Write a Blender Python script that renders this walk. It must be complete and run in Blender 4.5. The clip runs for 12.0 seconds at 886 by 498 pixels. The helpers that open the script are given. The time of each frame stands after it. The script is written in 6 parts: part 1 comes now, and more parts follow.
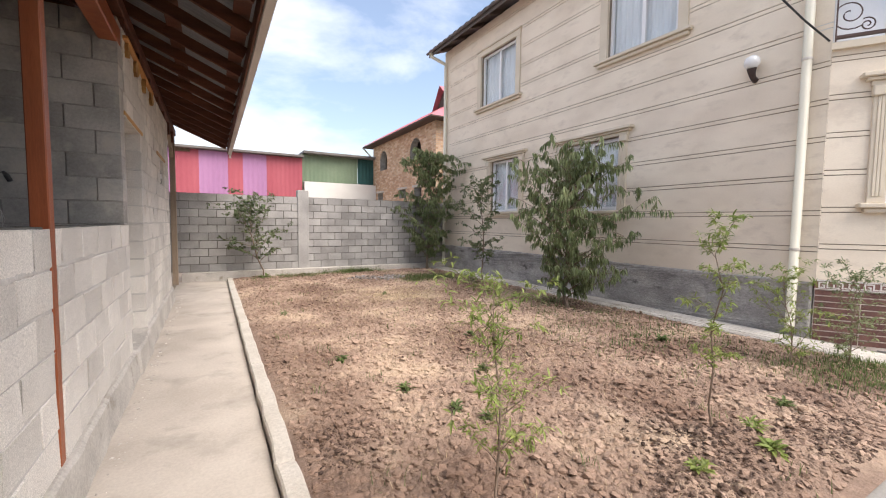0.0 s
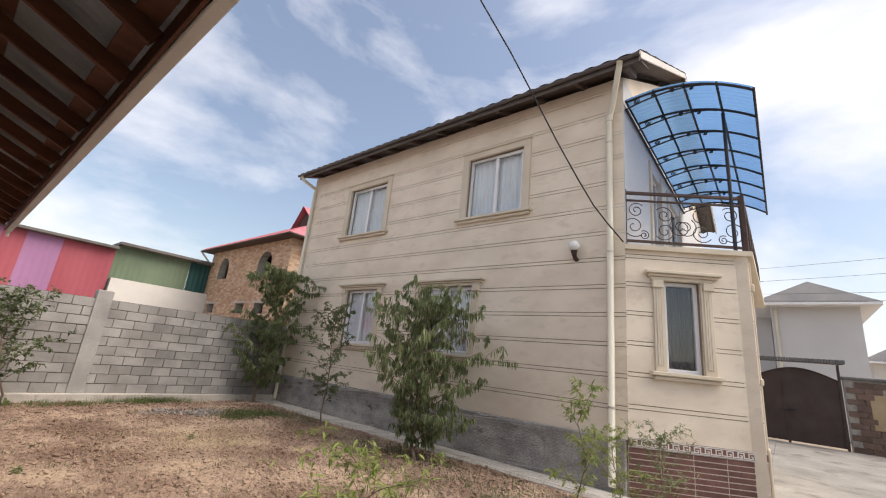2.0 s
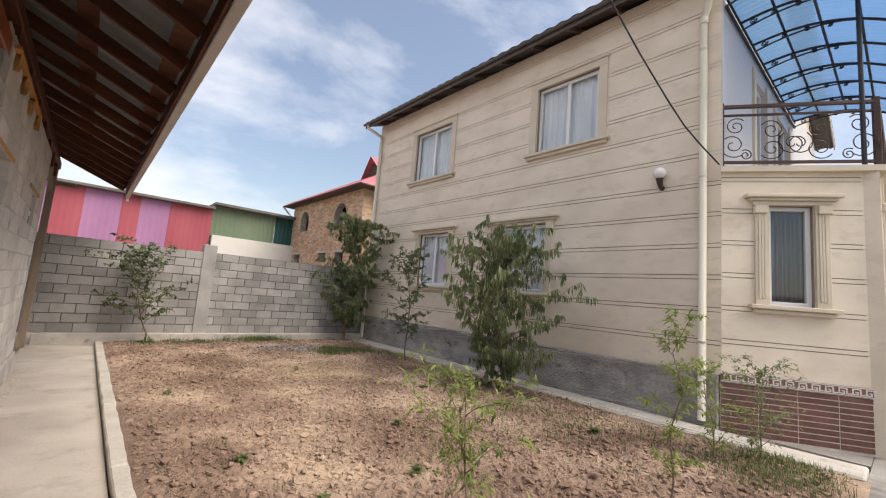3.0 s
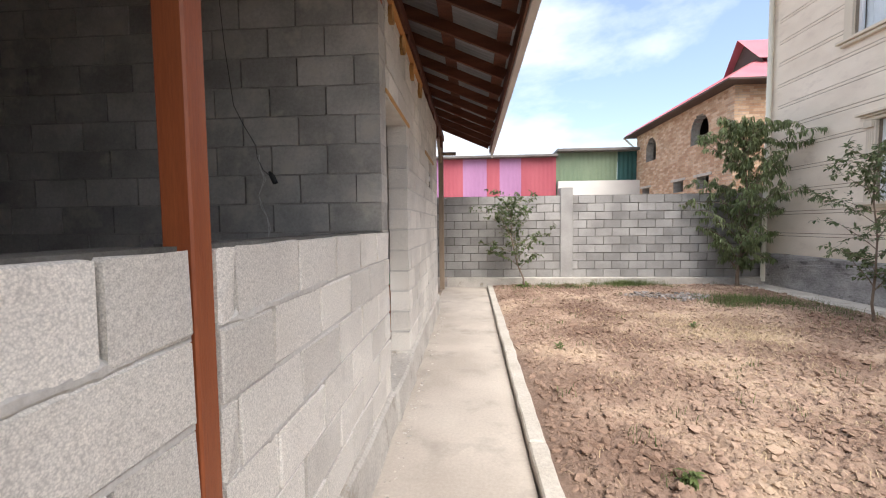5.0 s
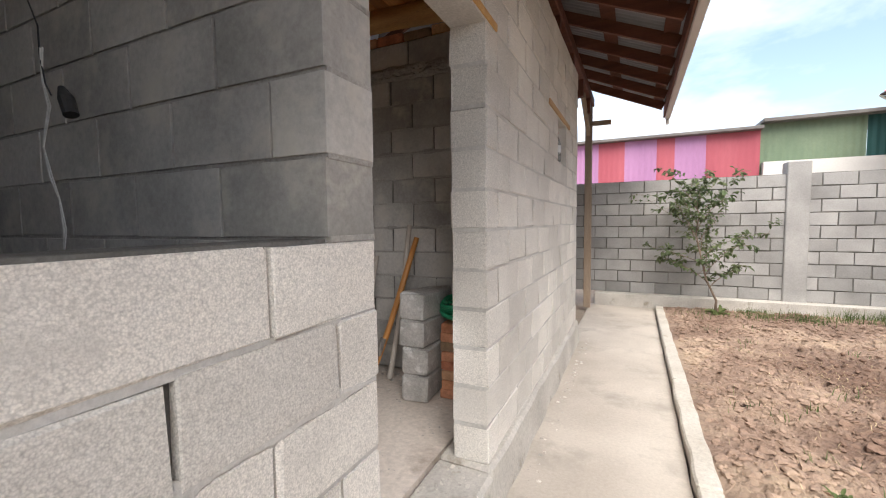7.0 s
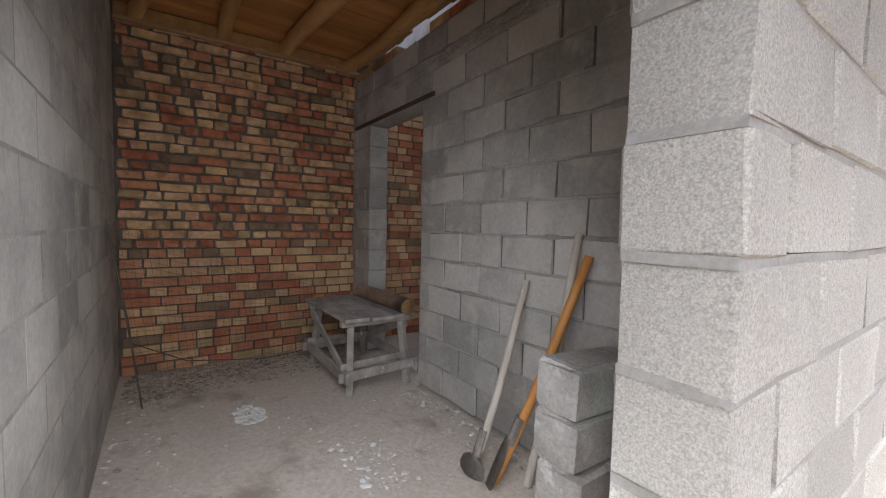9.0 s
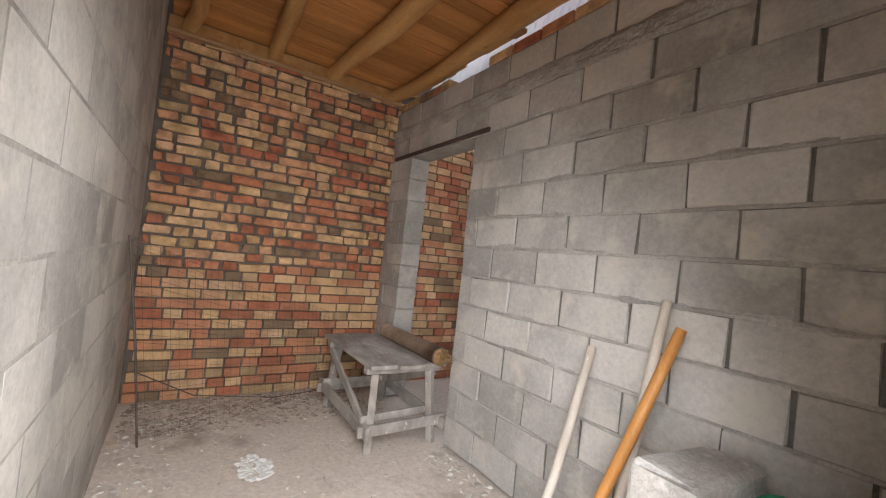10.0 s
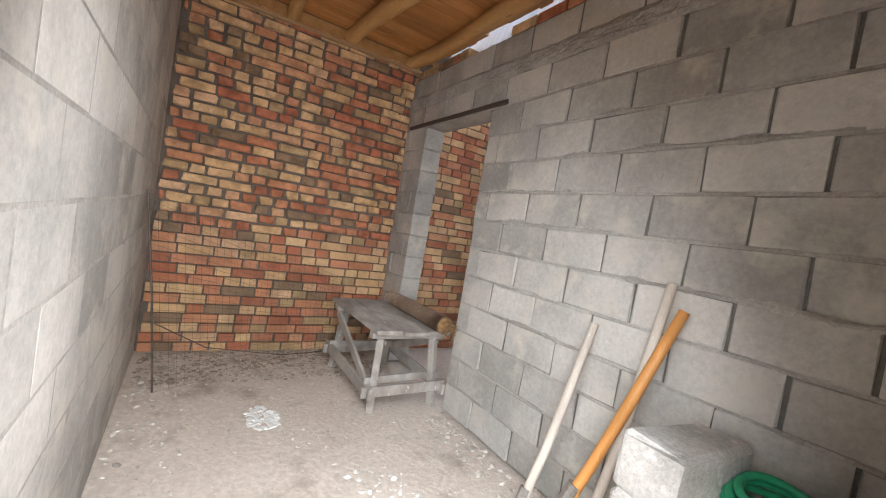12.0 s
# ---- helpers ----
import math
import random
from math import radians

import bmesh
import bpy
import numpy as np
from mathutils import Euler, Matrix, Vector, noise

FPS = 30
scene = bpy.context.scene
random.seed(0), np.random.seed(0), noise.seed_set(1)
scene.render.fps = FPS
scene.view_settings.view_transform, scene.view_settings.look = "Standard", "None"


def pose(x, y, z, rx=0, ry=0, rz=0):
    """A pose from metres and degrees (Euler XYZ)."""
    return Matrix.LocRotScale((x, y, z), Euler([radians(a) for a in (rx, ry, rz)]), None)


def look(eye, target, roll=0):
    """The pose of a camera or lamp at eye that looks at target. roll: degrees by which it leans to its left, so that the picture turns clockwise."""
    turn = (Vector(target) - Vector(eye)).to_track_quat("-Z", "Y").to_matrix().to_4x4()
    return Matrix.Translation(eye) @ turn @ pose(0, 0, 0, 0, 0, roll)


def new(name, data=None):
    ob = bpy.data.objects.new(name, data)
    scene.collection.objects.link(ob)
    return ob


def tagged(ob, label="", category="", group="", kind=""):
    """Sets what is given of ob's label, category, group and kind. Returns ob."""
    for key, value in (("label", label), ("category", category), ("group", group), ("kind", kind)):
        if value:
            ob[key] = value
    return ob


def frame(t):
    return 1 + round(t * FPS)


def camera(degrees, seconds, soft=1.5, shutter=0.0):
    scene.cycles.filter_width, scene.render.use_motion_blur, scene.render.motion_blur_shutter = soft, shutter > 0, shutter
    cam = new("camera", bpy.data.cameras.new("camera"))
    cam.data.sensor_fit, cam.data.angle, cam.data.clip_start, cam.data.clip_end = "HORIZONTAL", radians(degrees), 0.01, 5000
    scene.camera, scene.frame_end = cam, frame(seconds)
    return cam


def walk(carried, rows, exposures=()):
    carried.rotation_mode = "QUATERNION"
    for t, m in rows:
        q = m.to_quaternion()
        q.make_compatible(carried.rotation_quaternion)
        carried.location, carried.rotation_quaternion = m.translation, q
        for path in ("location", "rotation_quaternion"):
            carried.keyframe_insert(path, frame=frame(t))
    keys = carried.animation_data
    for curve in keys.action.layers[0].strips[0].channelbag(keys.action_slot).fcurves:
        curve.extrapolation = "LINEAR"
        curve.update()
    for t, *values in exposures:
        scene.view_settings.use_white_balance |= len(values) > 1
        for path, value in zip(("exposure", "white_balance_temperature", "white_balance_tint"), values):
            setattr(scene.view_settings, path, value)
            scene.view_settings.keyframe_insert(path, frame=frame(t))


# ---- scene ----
cam = camera(94.9, 12.0, soft=1.1)
METRES, EYE, TILT, LEAN, TURN = 5.9, 1.5, 0.0, 0.0, -29.6
ROWS = [
    (0.0, 0.0, 0.0, 0.0, 0.04, -3.62, -0.64),
    (0.5, -0.0168, 0.015, -0.001, -2.6, -0.67, -1.16),
    (1.0, -0.0367, 0.0371, 0.0075, -9.64, 5.3, -3.27),
    (1.5, -0.0371, 0.0412, 0.0152, -16.95, 11.6, -5.07),
    (2.0, -0.0306, 0.0416, 0.02, -21.72, 15.43, -5.8),
    (2.5, -0.0292, 0.0441, 0.0185, -20.16, 13.25, -5.63),
    (3.0, -0.0388, 0.0543, 0.0085, -11.81, 6.73, -4.62),
    (3.5, -0.0597, 0.0741, 0.0006, 0.57, 1.16, -2.88),
    (5.5, -0.2025, 0.3356, 0.0001, 40.63, -3.56, 0.76),
    (6.0, -0.2472, 0.4095, 0.0016, 45.07, -3.53, 0.76),
    (6.5, -0.2803, 0.4915, -0.0007, 49.17, -3.53, 0.73),
    (8.5, -0.4529, 0.6983, 0.0019, 77.89, -3.99, -0.24),
    (9.0, -0.4908, 0.7071, 0.0008, 84.76, -3.24, -1.2),
    (9.5, -0.5187, 0.6951, 0.0037, 87.52, -1.54, -3.03),
    (10.0, -0.5378, 0.6742, 0.0083, 86.53, 1.48, -6.16),
    (10.5, -0.5441, 0.6669, 0.0126, 84.49, 4.31, -9.28),
    (11.0, -0.5435, 0.6673, 0.0154, 82.02, 6.87, -12.05),
    (11.5, -0.5396, 0.6675, 0.0184, 82.71, 5.71, -12.49),
    (12.0, -0.5336, 0.6721, 0.0051, 87.63, -2.35, -9.47),
]
# ---------- exposure, sky and sun ----------
EXPOSURES = [(0.0, 1.05, 6650, 14), (0.6, 1.05, 6650, 14), (1.2, 0.86, 6850, 14), (2.0, 0.62, 6950, 14), (2.7, 0.59, 6950, 14), (3.3, 0.76, 6850, 13), (3.7, 0.90, 6750, 13),
             (5.3, 1.18, 6450, 12), (6.7, 1.22, 6500, 11), (8.3, 1.38, 6050, 10), (8.7, 1.5, 6000, 10), (9.0, 1.75, 6050, 10), (9.5, 2.35, 6250, 10), (10.2, 3.2, 6500, 10), (11.2, 3.45, 6500, 10), (12.0, 3.25, 6250, 8)]
walk(cam, [(t, pose(0, 0, EYE, TILT, LEAN, TURN) @ pose(METRES * x, METRES * y, METRES * z, 90 + pitch, roll, yaw)) for t, x, y, z, yaw, pitch, roll in ROWS], EXPOSURES)

SUN_ELEVATION, SUN_AZIMUTH = 54, 155      # degrees; azimuth clockwise from +y
world = bpy.data.worlds.new("sky")
scene.world = world
world.use_nodes = True
wt = world.node_tree
wt.nodes.clear()


def wnode(kind, **values):
    n = wt.nodes.new(kind)
    for key, value in values.items():
        n.inputs[key].default_value = value
    return n


sky = wt.nodes.new("ShaderNodeTexSky")
sky.sky_type = "NISHITA"
sky.sun_disc = False
sky.sun_elevation, sky.sun_rotation = radians(SUN_ELEVATION), radians(SUN_AZIMUTH)
sky.dust_density, sky.air_density = 2.0, 1.2
coord = wt.nodes.new("ShaderNodeTexCoord")
stretch = wt.nodes.new("ShaderNodeMapping")
stretch.inputs["Scale"].default_value = (1.0, 1.0, 2.4)
stretch.inputs["Location"].default_value = (0.35, 0.1, 0.2)
clouds = wnode("ShaderNodeTexNoise", Scale=1.7, Detail=8.0, Roughness=0.55, Distortion=0.25)
cover = wt.nodes.new("ShaderNodeValToRGB")
cover.color_ramp.elements[0].position, cover.color_ramp.elements[1].position = 0.40, 0.62
cover.color_ramp.elements[0].color, cover.color_ramp.elements[1].color = (0.07, 0.07, 0.07, 1), (1, 1, 1, 1)
sky_light = wnode("ShaderNodeBackground", Strength=0.12)
cloud_light = wnode("ShaderNodeBackground", Strength=0.80)
cloud_light.inputs["Color"].default_value = (0.86, 0.91, 1.0, 1)
both = wt.nodes.new("ShaderNodeMixShader")
wout = wt.nodes.new("ShaderNodeOutputWorld")
wt.links.new(coord.outputs["Generated"], stretch.inputs["Vector"])
wt.links.new(stretch.outputs["Vector"], clouds.inputs["Vector"])
wt.links.new(clouds.outputs["Fac"], cover.inputs["Fac"])
wt.links.new(sky.outputs["Color"], sky_light.inputs["Color"])
wt.links.new(cover.outputs["Color"], both.inputs["Fac"])
wt.links.new(sky_light.outputs["Background"], both.inputs[1])
wt.links.new(cloud_light.outputs["Background"], both.inputs[2])
wt.links.new(both.outputs["Shader"], wout.inputs["Surface"])

sun_data = bpy.data.lights.new("sun", "SUN")
sun_data.energy, sun_data.angle, sun_data.color = 2.9, radians(50), (1.0, 0.95, 0.87)
sun = new("sun", sun_data)
az, el = radians(SUN_AZIMUTH), radians(SUN_ELEVATION)
sun_way = Vector((math.sin(az) * math.cos(el), math.cos(az) * math.cos(el), math.sin(el)))
sun.matrix_world = look(sun_way * 60, (0, 0, 0))


# the sky's light through the storeroom's door opening
door_sky = bpy.data.lights.new("door_skylight", "AREA")
door_sky.spread = radians(135)
door_sky.shape, door_sky.size, door_sky.size_y, door_sky.energy, door_sky.color = "RECTANGLE", 0.80, 1.60, 4.3, (0.97, 0.98, 1.0)
new("door_skylight", door_sky).matrix_world = look((-1.15, 5.27, 1.55), (-3.5, 5.80, 0.15))


# ---------- materials ----------
def mat(name, c1, c2=None, scale=3.0, fine=60.0, rough=0.85, bump=0.25, depth=0.01, rand=0.0, grain=0.25, metal=0.0, spec=0.3,
        stretch_by=(1, 1, 1), spots=None, ramp=None, island=False, low=0.35, high=0.65, thin=0.0, pebble=0.0, pebble_dark=0.35):
    """A surface with broad variation c1..c2, fine grain, relief, and an optional spread from piece to piece."""
    m = bpy.data.materials.new(name)
    m.use_nodes = True
    t = m.node_tree
    b = t.nodes["Principled BSDF"]
    geo = t.nodes.new("ShaderNodeNewGeometry")
    mp = t.nodes.new("ShaderNodeMapping")
    mp.inputs["Scale"].default_value = stretch_by
    t.links.new(geo.outputs["Position"], mp.inputs["Vector"])
    n1 = t.nodes.new("ShaderNodeTexNoise")
    n1.inputs["Scale"].default_value, n1.inputs["Detail"].default_value = scale, 6
    n2 = t.nodes.new("ShaderNodeTexNoise")
    n2.inputs["Scale"].default_value, n2.inputs["Detail"].default_value, n2.inputs["Roughness"].default_value = fine, 8, 0.72
    for n in (n1, n2):
        t.links.new(mp.outputs["Vector"], n.inputs["Vector"])
    r1 = t.nodes.new("ShaderNodeMapRange")
    r1.inputs["From Min"].default_value, r1.inputs["From Max"].default_value = low, high
    t.links.new(n1.outputs["Fac"], r1.inputs["Value"])
    mix = t.nodes.new("ShaderNodeMix")
    mix.data_type = "RGBA"
    c2 = c2 or tuple(c * 0.8 for c in c1)
    mix.inputs[6].default_value, mix.inputs[7].default_value = (*c1, 1), (*c2, 1)
    t.links.new(r1.outputs["Result"], mix.inputs[0])
    colour = mix.outputs[2]
    if ramp or rand:
        pick = t.nodes.new("ShaderNodeNewGeometry").outputs["Random Per Island"] if island else t.nodes.new("ShaderNodeObjectInfo").outputs["Random"]
    if ramp:
        cr = t.nodes.new("ShaderNodeValToRGB")
        cr.color_ramp.interpolation = "CONSTANT"
        while len(cr.color_ramp.elements) < len(ramp):
            cr.color_ramp.elements.new(0.5)
        for i, c in enumerate(ramp):
            cr.color_ramp.elements[i].position, cr.color_ramp.elements[i].color = i / len(ramp), (*c, 1)
        t.links.new(pick, cr.inputs["Fac"])
        mul = t.nodes.new("ShaderNodeMix")
        mul.data_type, mul.blend_type = "RGBA", "MULTIPLY"
        mul.inputs[0].default_value = 1.0
        t.links.new(colour, mul.inputs[6])
        t.links.new(cr.outputs["Color"], mul.inputs[7])
        colour = mul.outputs[2]
    hsv = t.nodes.new("ShaderNodeHueSaturation")
    t.links.new(colour, hsv.inputs["Color"])
    value = t.nodes.new("ShaderNodeMapRange")
    value.inputs["From Min"].default_value, value.inputs["From Max"].default_value = 0.25, 0.75
    value.inputs["To Min"].default_value, value.inputs["To Max"].default_value = 1 - grain, 1 + grain
    t.links.new(n2.outputs["Fac"], value.inputs["Value"])
    out = value.outputs["Result"]
    if rand:
        spread = t.nodes.new("ShaderNodeMapRange")
        spread.inputs["To Min"].default_value, spread.inputs["To Max"].default_value = 1 - rand, 1 + rand
        t.links.new(pick, spread.inputs["Value"])
        times = t.nodes.new("ShaderNodeMath")
        times.operation = "MULTIPLY"
        t.links.new(out, times.inputs[0])
        t.links.new(spread.outputs["Result"], times.inputs[1])
        out = times.outputs["Value"]
    stones = None
    if pebble:
        cells = t.nodes.new("ShaderNodeTexVoronoi")
        cells.inputs["Scale"].default_value = pebble
        wobble = t.nodes.new("ShaderNodeVectorMath")
        wobble.operation = "MULTIPLY_ADD"
        wobble.inputs[1].default_value = (0.006, 0.006, 0.006)
        t.links.new(n2.outputs["Color"], wobble.inputs[0])
        t.links.new(mp.outputs["Vector"], wobble.inputs[2])
        t.links.new(wobble.outputs["Vector"], cells.inputs["Vector"])
        pores = t.nodes.new("ShaderNodeMapRange")
        pores.inputs["From Min"].default_value, pores.inputs["From Max"].default_value = 0.30, 0.80
        pores.inputs["To Min"].default_value, pores.inputs["To Max"].default_value = 1.06, 1 - pebble_dark
        t.links.new(cells.outputs["Distance"], pores.inputs["Value"])
        stones = pores.outputs["Result"]
        pit = t.nodes.new("ShaderNodeMath")
        pit.operation = "MULTIPLY"
        t.links.new(out, pit.inputs[0])
        t.links.new(stones, pit.inputs[1])
        out = pit.outputs["Value"]
    t.links.new(out, hsv.inputs["Value"])
    colour = hsv.outputs["Color"]
    if spots:
        (sc, lo, hi, scol) = spots
        n3 = t.nodes.new("ShaderNodeTexNoise")
        n3.inputs["Scale"].default_value, n3.inputs["Detail"].default_value, n3.inputs["Roughness"].default_value = sc, 8, 0.65
        t.links.new(mp.outputs["Vector"], n3.inputs["Vector"])
        r3 = t.nodes.new("ShaderNodeMapRange")
        r3.inputs["From Min"].default_value, r3.inputs["From Max"].default_value = lo, hi
        t.links.new(n3.outputs["Fac"], r3.inputs["Value"])
        m3 = t.nodes.new("ShaderNodeMix")
        m3.data_type = "RGBA"
        m3.inputs[7].default_value = (*scol, 1)
        t.links.new(colour, m3.inputs[6])
        t.links.new(r3.outputs["Result"], m3.inputs[0])
        colour = m3.outputs[2]
    t.links.new(colour, b.inputs["Base Color"])
    b.inputs["Roughness"].default_value, b.inputs["Metallic"].default_value = rough, metal
    b.inputs["Specular IOR Level"].default_value = spec
    if thin:
        back = t.nodes.new("ShaderNodeBsdfTranslucent")
        t.links.new(colour, back.inputs["Color"])
        blend = t.nodes.new("ShaderNodeMixShader")
        blend.inputs["Fac"].default_value = thin
        t.links.new(b.outputs["BSDF"], blend.inputs[1])
        t.links.new(back.outputs["BSDF"], blend.inputs[2])
        t.links.new(blend.outputs["Shader"], t.nodes["Material Output"].inputs["Surface"])
    if bump:
        bp = t.nodes.new("ShaderNodeBump")
        bp.inputs["Strength"].default_value, bp.inputs["Distance"].default_value = bump, depth
        height = n2.outputs["Fac"]
        if stones is not None:
            add = t.nodes.new("ShaderNodeMath")
            add.operation = "ADD"
            t.links.new(height, add.inputs[0])
            t.links.new(stones, add.inputs[1])
            height = add.outputs["Value"]
        t.links.new(height, bp.inputs["Height"])
        t.links.new(bp.outputs["Normal"], b.inputs["Normal"])
    return m


BLOCK = mat("concrete_block", (0.63, 0.592, 0.54), (0.74, 0.70, 0.638), 2.2, 110, 0.95, 0.55, 0.005, rand=0.12, grain=0.29, pebble=235, pebble_dark=0.20, spots=(3.2, 0.60, 0.78, (0.55, 0.52, 0.475)))
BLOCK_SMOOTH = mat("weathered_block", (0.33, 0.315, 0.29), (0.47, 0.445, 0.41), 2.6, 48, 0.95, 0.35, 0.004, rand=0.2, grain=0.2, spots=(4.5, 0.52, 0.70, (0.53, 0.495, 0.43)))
BLOCK_GREY = mat("grey_fence_block", (0.26, 0.25, 0.238), (0.36, 0.347, 0.33), 2.0, 70, 0.95, 0.5, 0.006, rand=0.20, grain=0.2, spots=(1.2, 0.60, 0.8, (0.27, 0.262, 0.25)))
MORTAR = mat("mortar", (0.31, 0.29, 0.265), (0.42, 0.395, 0.36), 6, 80, 0.97, 0.7, 0.01, grain=0.3)
MORTAR_PALE = mat("pale_mortar", (0.47, 0.445, 0.41), (0.58, 0.555, 0.52), 5, 70, 0.97, 0.6, 0.008, grain=0.22)
MORTAR_GREY = mat("dark_grey_mortar", (0.12, 0.112, 0.10), (0.19, 0.178, 0.16), 6, 80, 0.97, 0.7, 0.01, grain=0.3)
MORTAR_DARK = mat("brick_mortar", (0.13, 0.105, 0.085), (0.20, 0.165, 0.14), 6, 80, 0.97, 0.7, 0.01, grain=0.3)
CONCRETE = mat("path_concrete", (0.42, 0.37, 0.315), (0.53, 0.475, 0.41), 1.4, 45, 0.9, 0.2, 0.004, grain=0.13, spots=(2.1, 0.53, 0.70, (0.35, 0.31, 0.265)))
CONCRETE_ROUGH = mat("rough_concrete", (0.43, 0.40, 0.36), (0.55, 0.515, 0.465), 3.0, 50, 0.95, 0.7, 0.012, grain=0.25, spots=(4, 0.58, 0.7, (0.29, 0.25, 0.2)))
CONCRETE_KERB = mat("kerb_concrete", (0.46, 0.42, 0.36), (0.55, 0.51, 0.45), 3.0, 40, 0.95, 0.7, 0.012, grain=0.22, spots=(5, 0.60, 0.72, (0.32, 0.24, 0.18)))
YARD = mat("yard_concrete", (0.21, 0.20, 0.183), (0.31, 0.295, 0.27), 0.8, 30, 0.9, 0.3, 0.006, grain=0.2, spots=(1.1, 0.52, 0.66, (0.14, 0.13, 0.12)))
PLINTH = mat("plinth_render", (0.27, 0.255, 0.245), (0.43, 0.41, 0.39), 2.6, 22, 0.95, 1.0, 0.030, grain=0.34, stretch_by=(1, 0.8, 1.5), spots=(3.2, 0.58, 0.68, (0.15, 0.14, 0.132)))
SOIL = mat("dug_soil", (0.18, 0.118, 0.088), (0.36, 0.26, 0.197), 0.9, 30, 1.0, 0.9, 0.03, grain=0.35, spots=(0.9, 0.50, 0.66, (0.43, 0.325, 0.232)))
CLOD = mat("soil_clods", (0.19, 0.121, 0.087), (0.38, 0.275, 0.208), 0.9, 40, 1.0, 0.8, 0.012, grain=0.3, rand=0.13, island=True, spots=(0.9, 0.52, 0.66, (0.43, 0.325, 0.232)))
CLOD_DAMP_SHADE = mat("damp_clods", (0.085, 0.056, 0.043), (0.16, 0.105, 0.078), 1.6, 40, 0.95, 0.8, 0.012, grain=0.3, rand=0.3, island=True)
EARTH = mat("bare_earth", (0.27, 0.22, 0.17), (0.34, 0.28, 0.22), 0.6, 25, 1.0, 0.6, 0.02, grain=0.25)
DIRT_FLOOR = mat("dusty_dirt_floor", (0.58, 0.505, 0.435), (0.67, 0.59, 0.515), 1.3, 35, 1.0, 0.7, 0.014, grain=0.22, spots=(2.6, 0.54, 0.68, (0.38, 0.315, 0.26)))
STUCCO = mat("cream_stucco", (0.70, 0.605, 0.49), (0.80, 0.705, 0.58), 1.6, 60, 0.9, 0.4, 0.005, grain=0.07, stretch_by=(1, 0.7, 1.5), spots=(4.0, 0.54, 0.80, (0.60, 0.51, 0.415)))
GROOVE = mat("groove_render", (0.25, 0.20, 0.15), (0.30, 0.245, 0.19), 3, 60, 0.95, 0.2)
MOULDING = mat("cream_moulding", (0.66, 0.58, 0.46), (0.60, 0.52, 0.41), 2, 60, 0.8, 0.15, 0.003, grain=0.06)
WHITE_PVC = mat("white_pvc", (0.80, 0.80, 0.80), (0.76, 0.76, 0.77), 2, 30, 0.35, 0.0, grain=0.02, spec=0.5)
PIPE = mat("cream_painted_pipe", (0.66, 0.62, 0.50), (0.60, 0.56, 0.45), 2, 40, 0.45, 0.05, 0.002, grain=0.04, spec=0.5)
CURTAIN = mat("grey_curtain", (0.82, 0.82, 0.82), (0.70, 0.70, 0.71), 3, 60, 0.9, 0.1, grain=0.08)
CURTAIN_DARK = mat("dark_curtain", (0.12, 0.115, 0.11), (0.085, 0.08, 0.078), 3, 60, 0.9, 0.1, grain=0.08)
INSIDE = mat("inner_plaster", (0.5, 0.47, 0.43), None, 1, 30, 0.9, 0.1)
ROOF_DARK = mat("dark_roof_tile", (0.11, 0.10, 0.095), (0.16, 0.15, 0.14), 1.5, 30, 0.55, 0.1, grain=0.15)
SOFFIT = mat("dark_soffit_board", (0.075, 0.05, 0.042), (0.10, 0.07, 0.06), 3, 40, 0.7, 0.3, 0.004, grain=0.2, stretch_by=(1, 0.15, 1))
FASCIA = mat("brown_fascia", (0.10, 0.085, 0.078), (0.14, 0.12, 0.11), 3, 40, 0.6, 0.1, grain=0.1)
FASCIA_LIGHT = mat("grey_eave_flashing", (0.50, 0.455, 0.41), (0.58, 0.535, 0.485), 2, 40, 0.5, 0.1, grain=0.08, spec=0.4)
SHEET = mat("galvanised_sheet", (0.20, 0.20, 0.21), (0.27, 0.27, 0.28), 2, 30, 0.5, 0.05, grain=0.06, metal=0.1)
SHEET_LIGHT = mat("pale_translucent_sheet", (0.50, 0.52, 0.53), (0.56, 0.58, 0.59), 2, 30, 0.5, 0.0, grain=0.04, thin=0.10)
SHEET_DIM = mat("grey_translucent_sheet", (0.80, 0.82, 0.83), (0.86, 0.88, 0.89), 2, 30, 0.5, 0.0, grain=0.04, thin=0.65)
RAFTER = mat("red_stained_rafter", (0.085, 0.030, 0.017), (0.135, 0.048, 0.026), 4, 60, 0.7, 0.4, 0.003, grain=0.25, rand=0.15, stretch_by=(0.3, 3, 3))
POST_RED = mat("varnished_red_post", (0.24, 0.062, 0.022), (0.31, 0.09, 0.032), 3, 50, 0.45, 0.25, 0.002, grain=0.2, stretch_by=(4, 4, 0.35), spec=0.4, spots=(7, 0.68, 0.74, (0.16, 0.05, 0.02)))
TIMBER = mat("raw_timber", (0.40, 0.25, 0.13), (0.50, 0.33, 0.18), 4, 60, 0.75, 0.3, 0.003, grain=0.2, rand=0.12, stretch_by=(3, 0.4, 3))
TIMBER_OLD = mat("weathered_timber", (0.28, 0.21, 0.15), (0.36, 0.28, 0.21), 4, 60, 0.85, 0.4, 0.003, grain=0.25, stretch_by=(3, 3, 0.4))
LOG = mat("peeled_log", (0.44, 0.235, 0.085), (0.56, 0.33, 0.13), 3, 40, 0.7, 0.4, 0.004, grain=0.25, rand=0.1, stretch_by=(0.5, 4, 4), spots=(4, 0.62, 0.70, (0.22, 0.11, 0.05)))
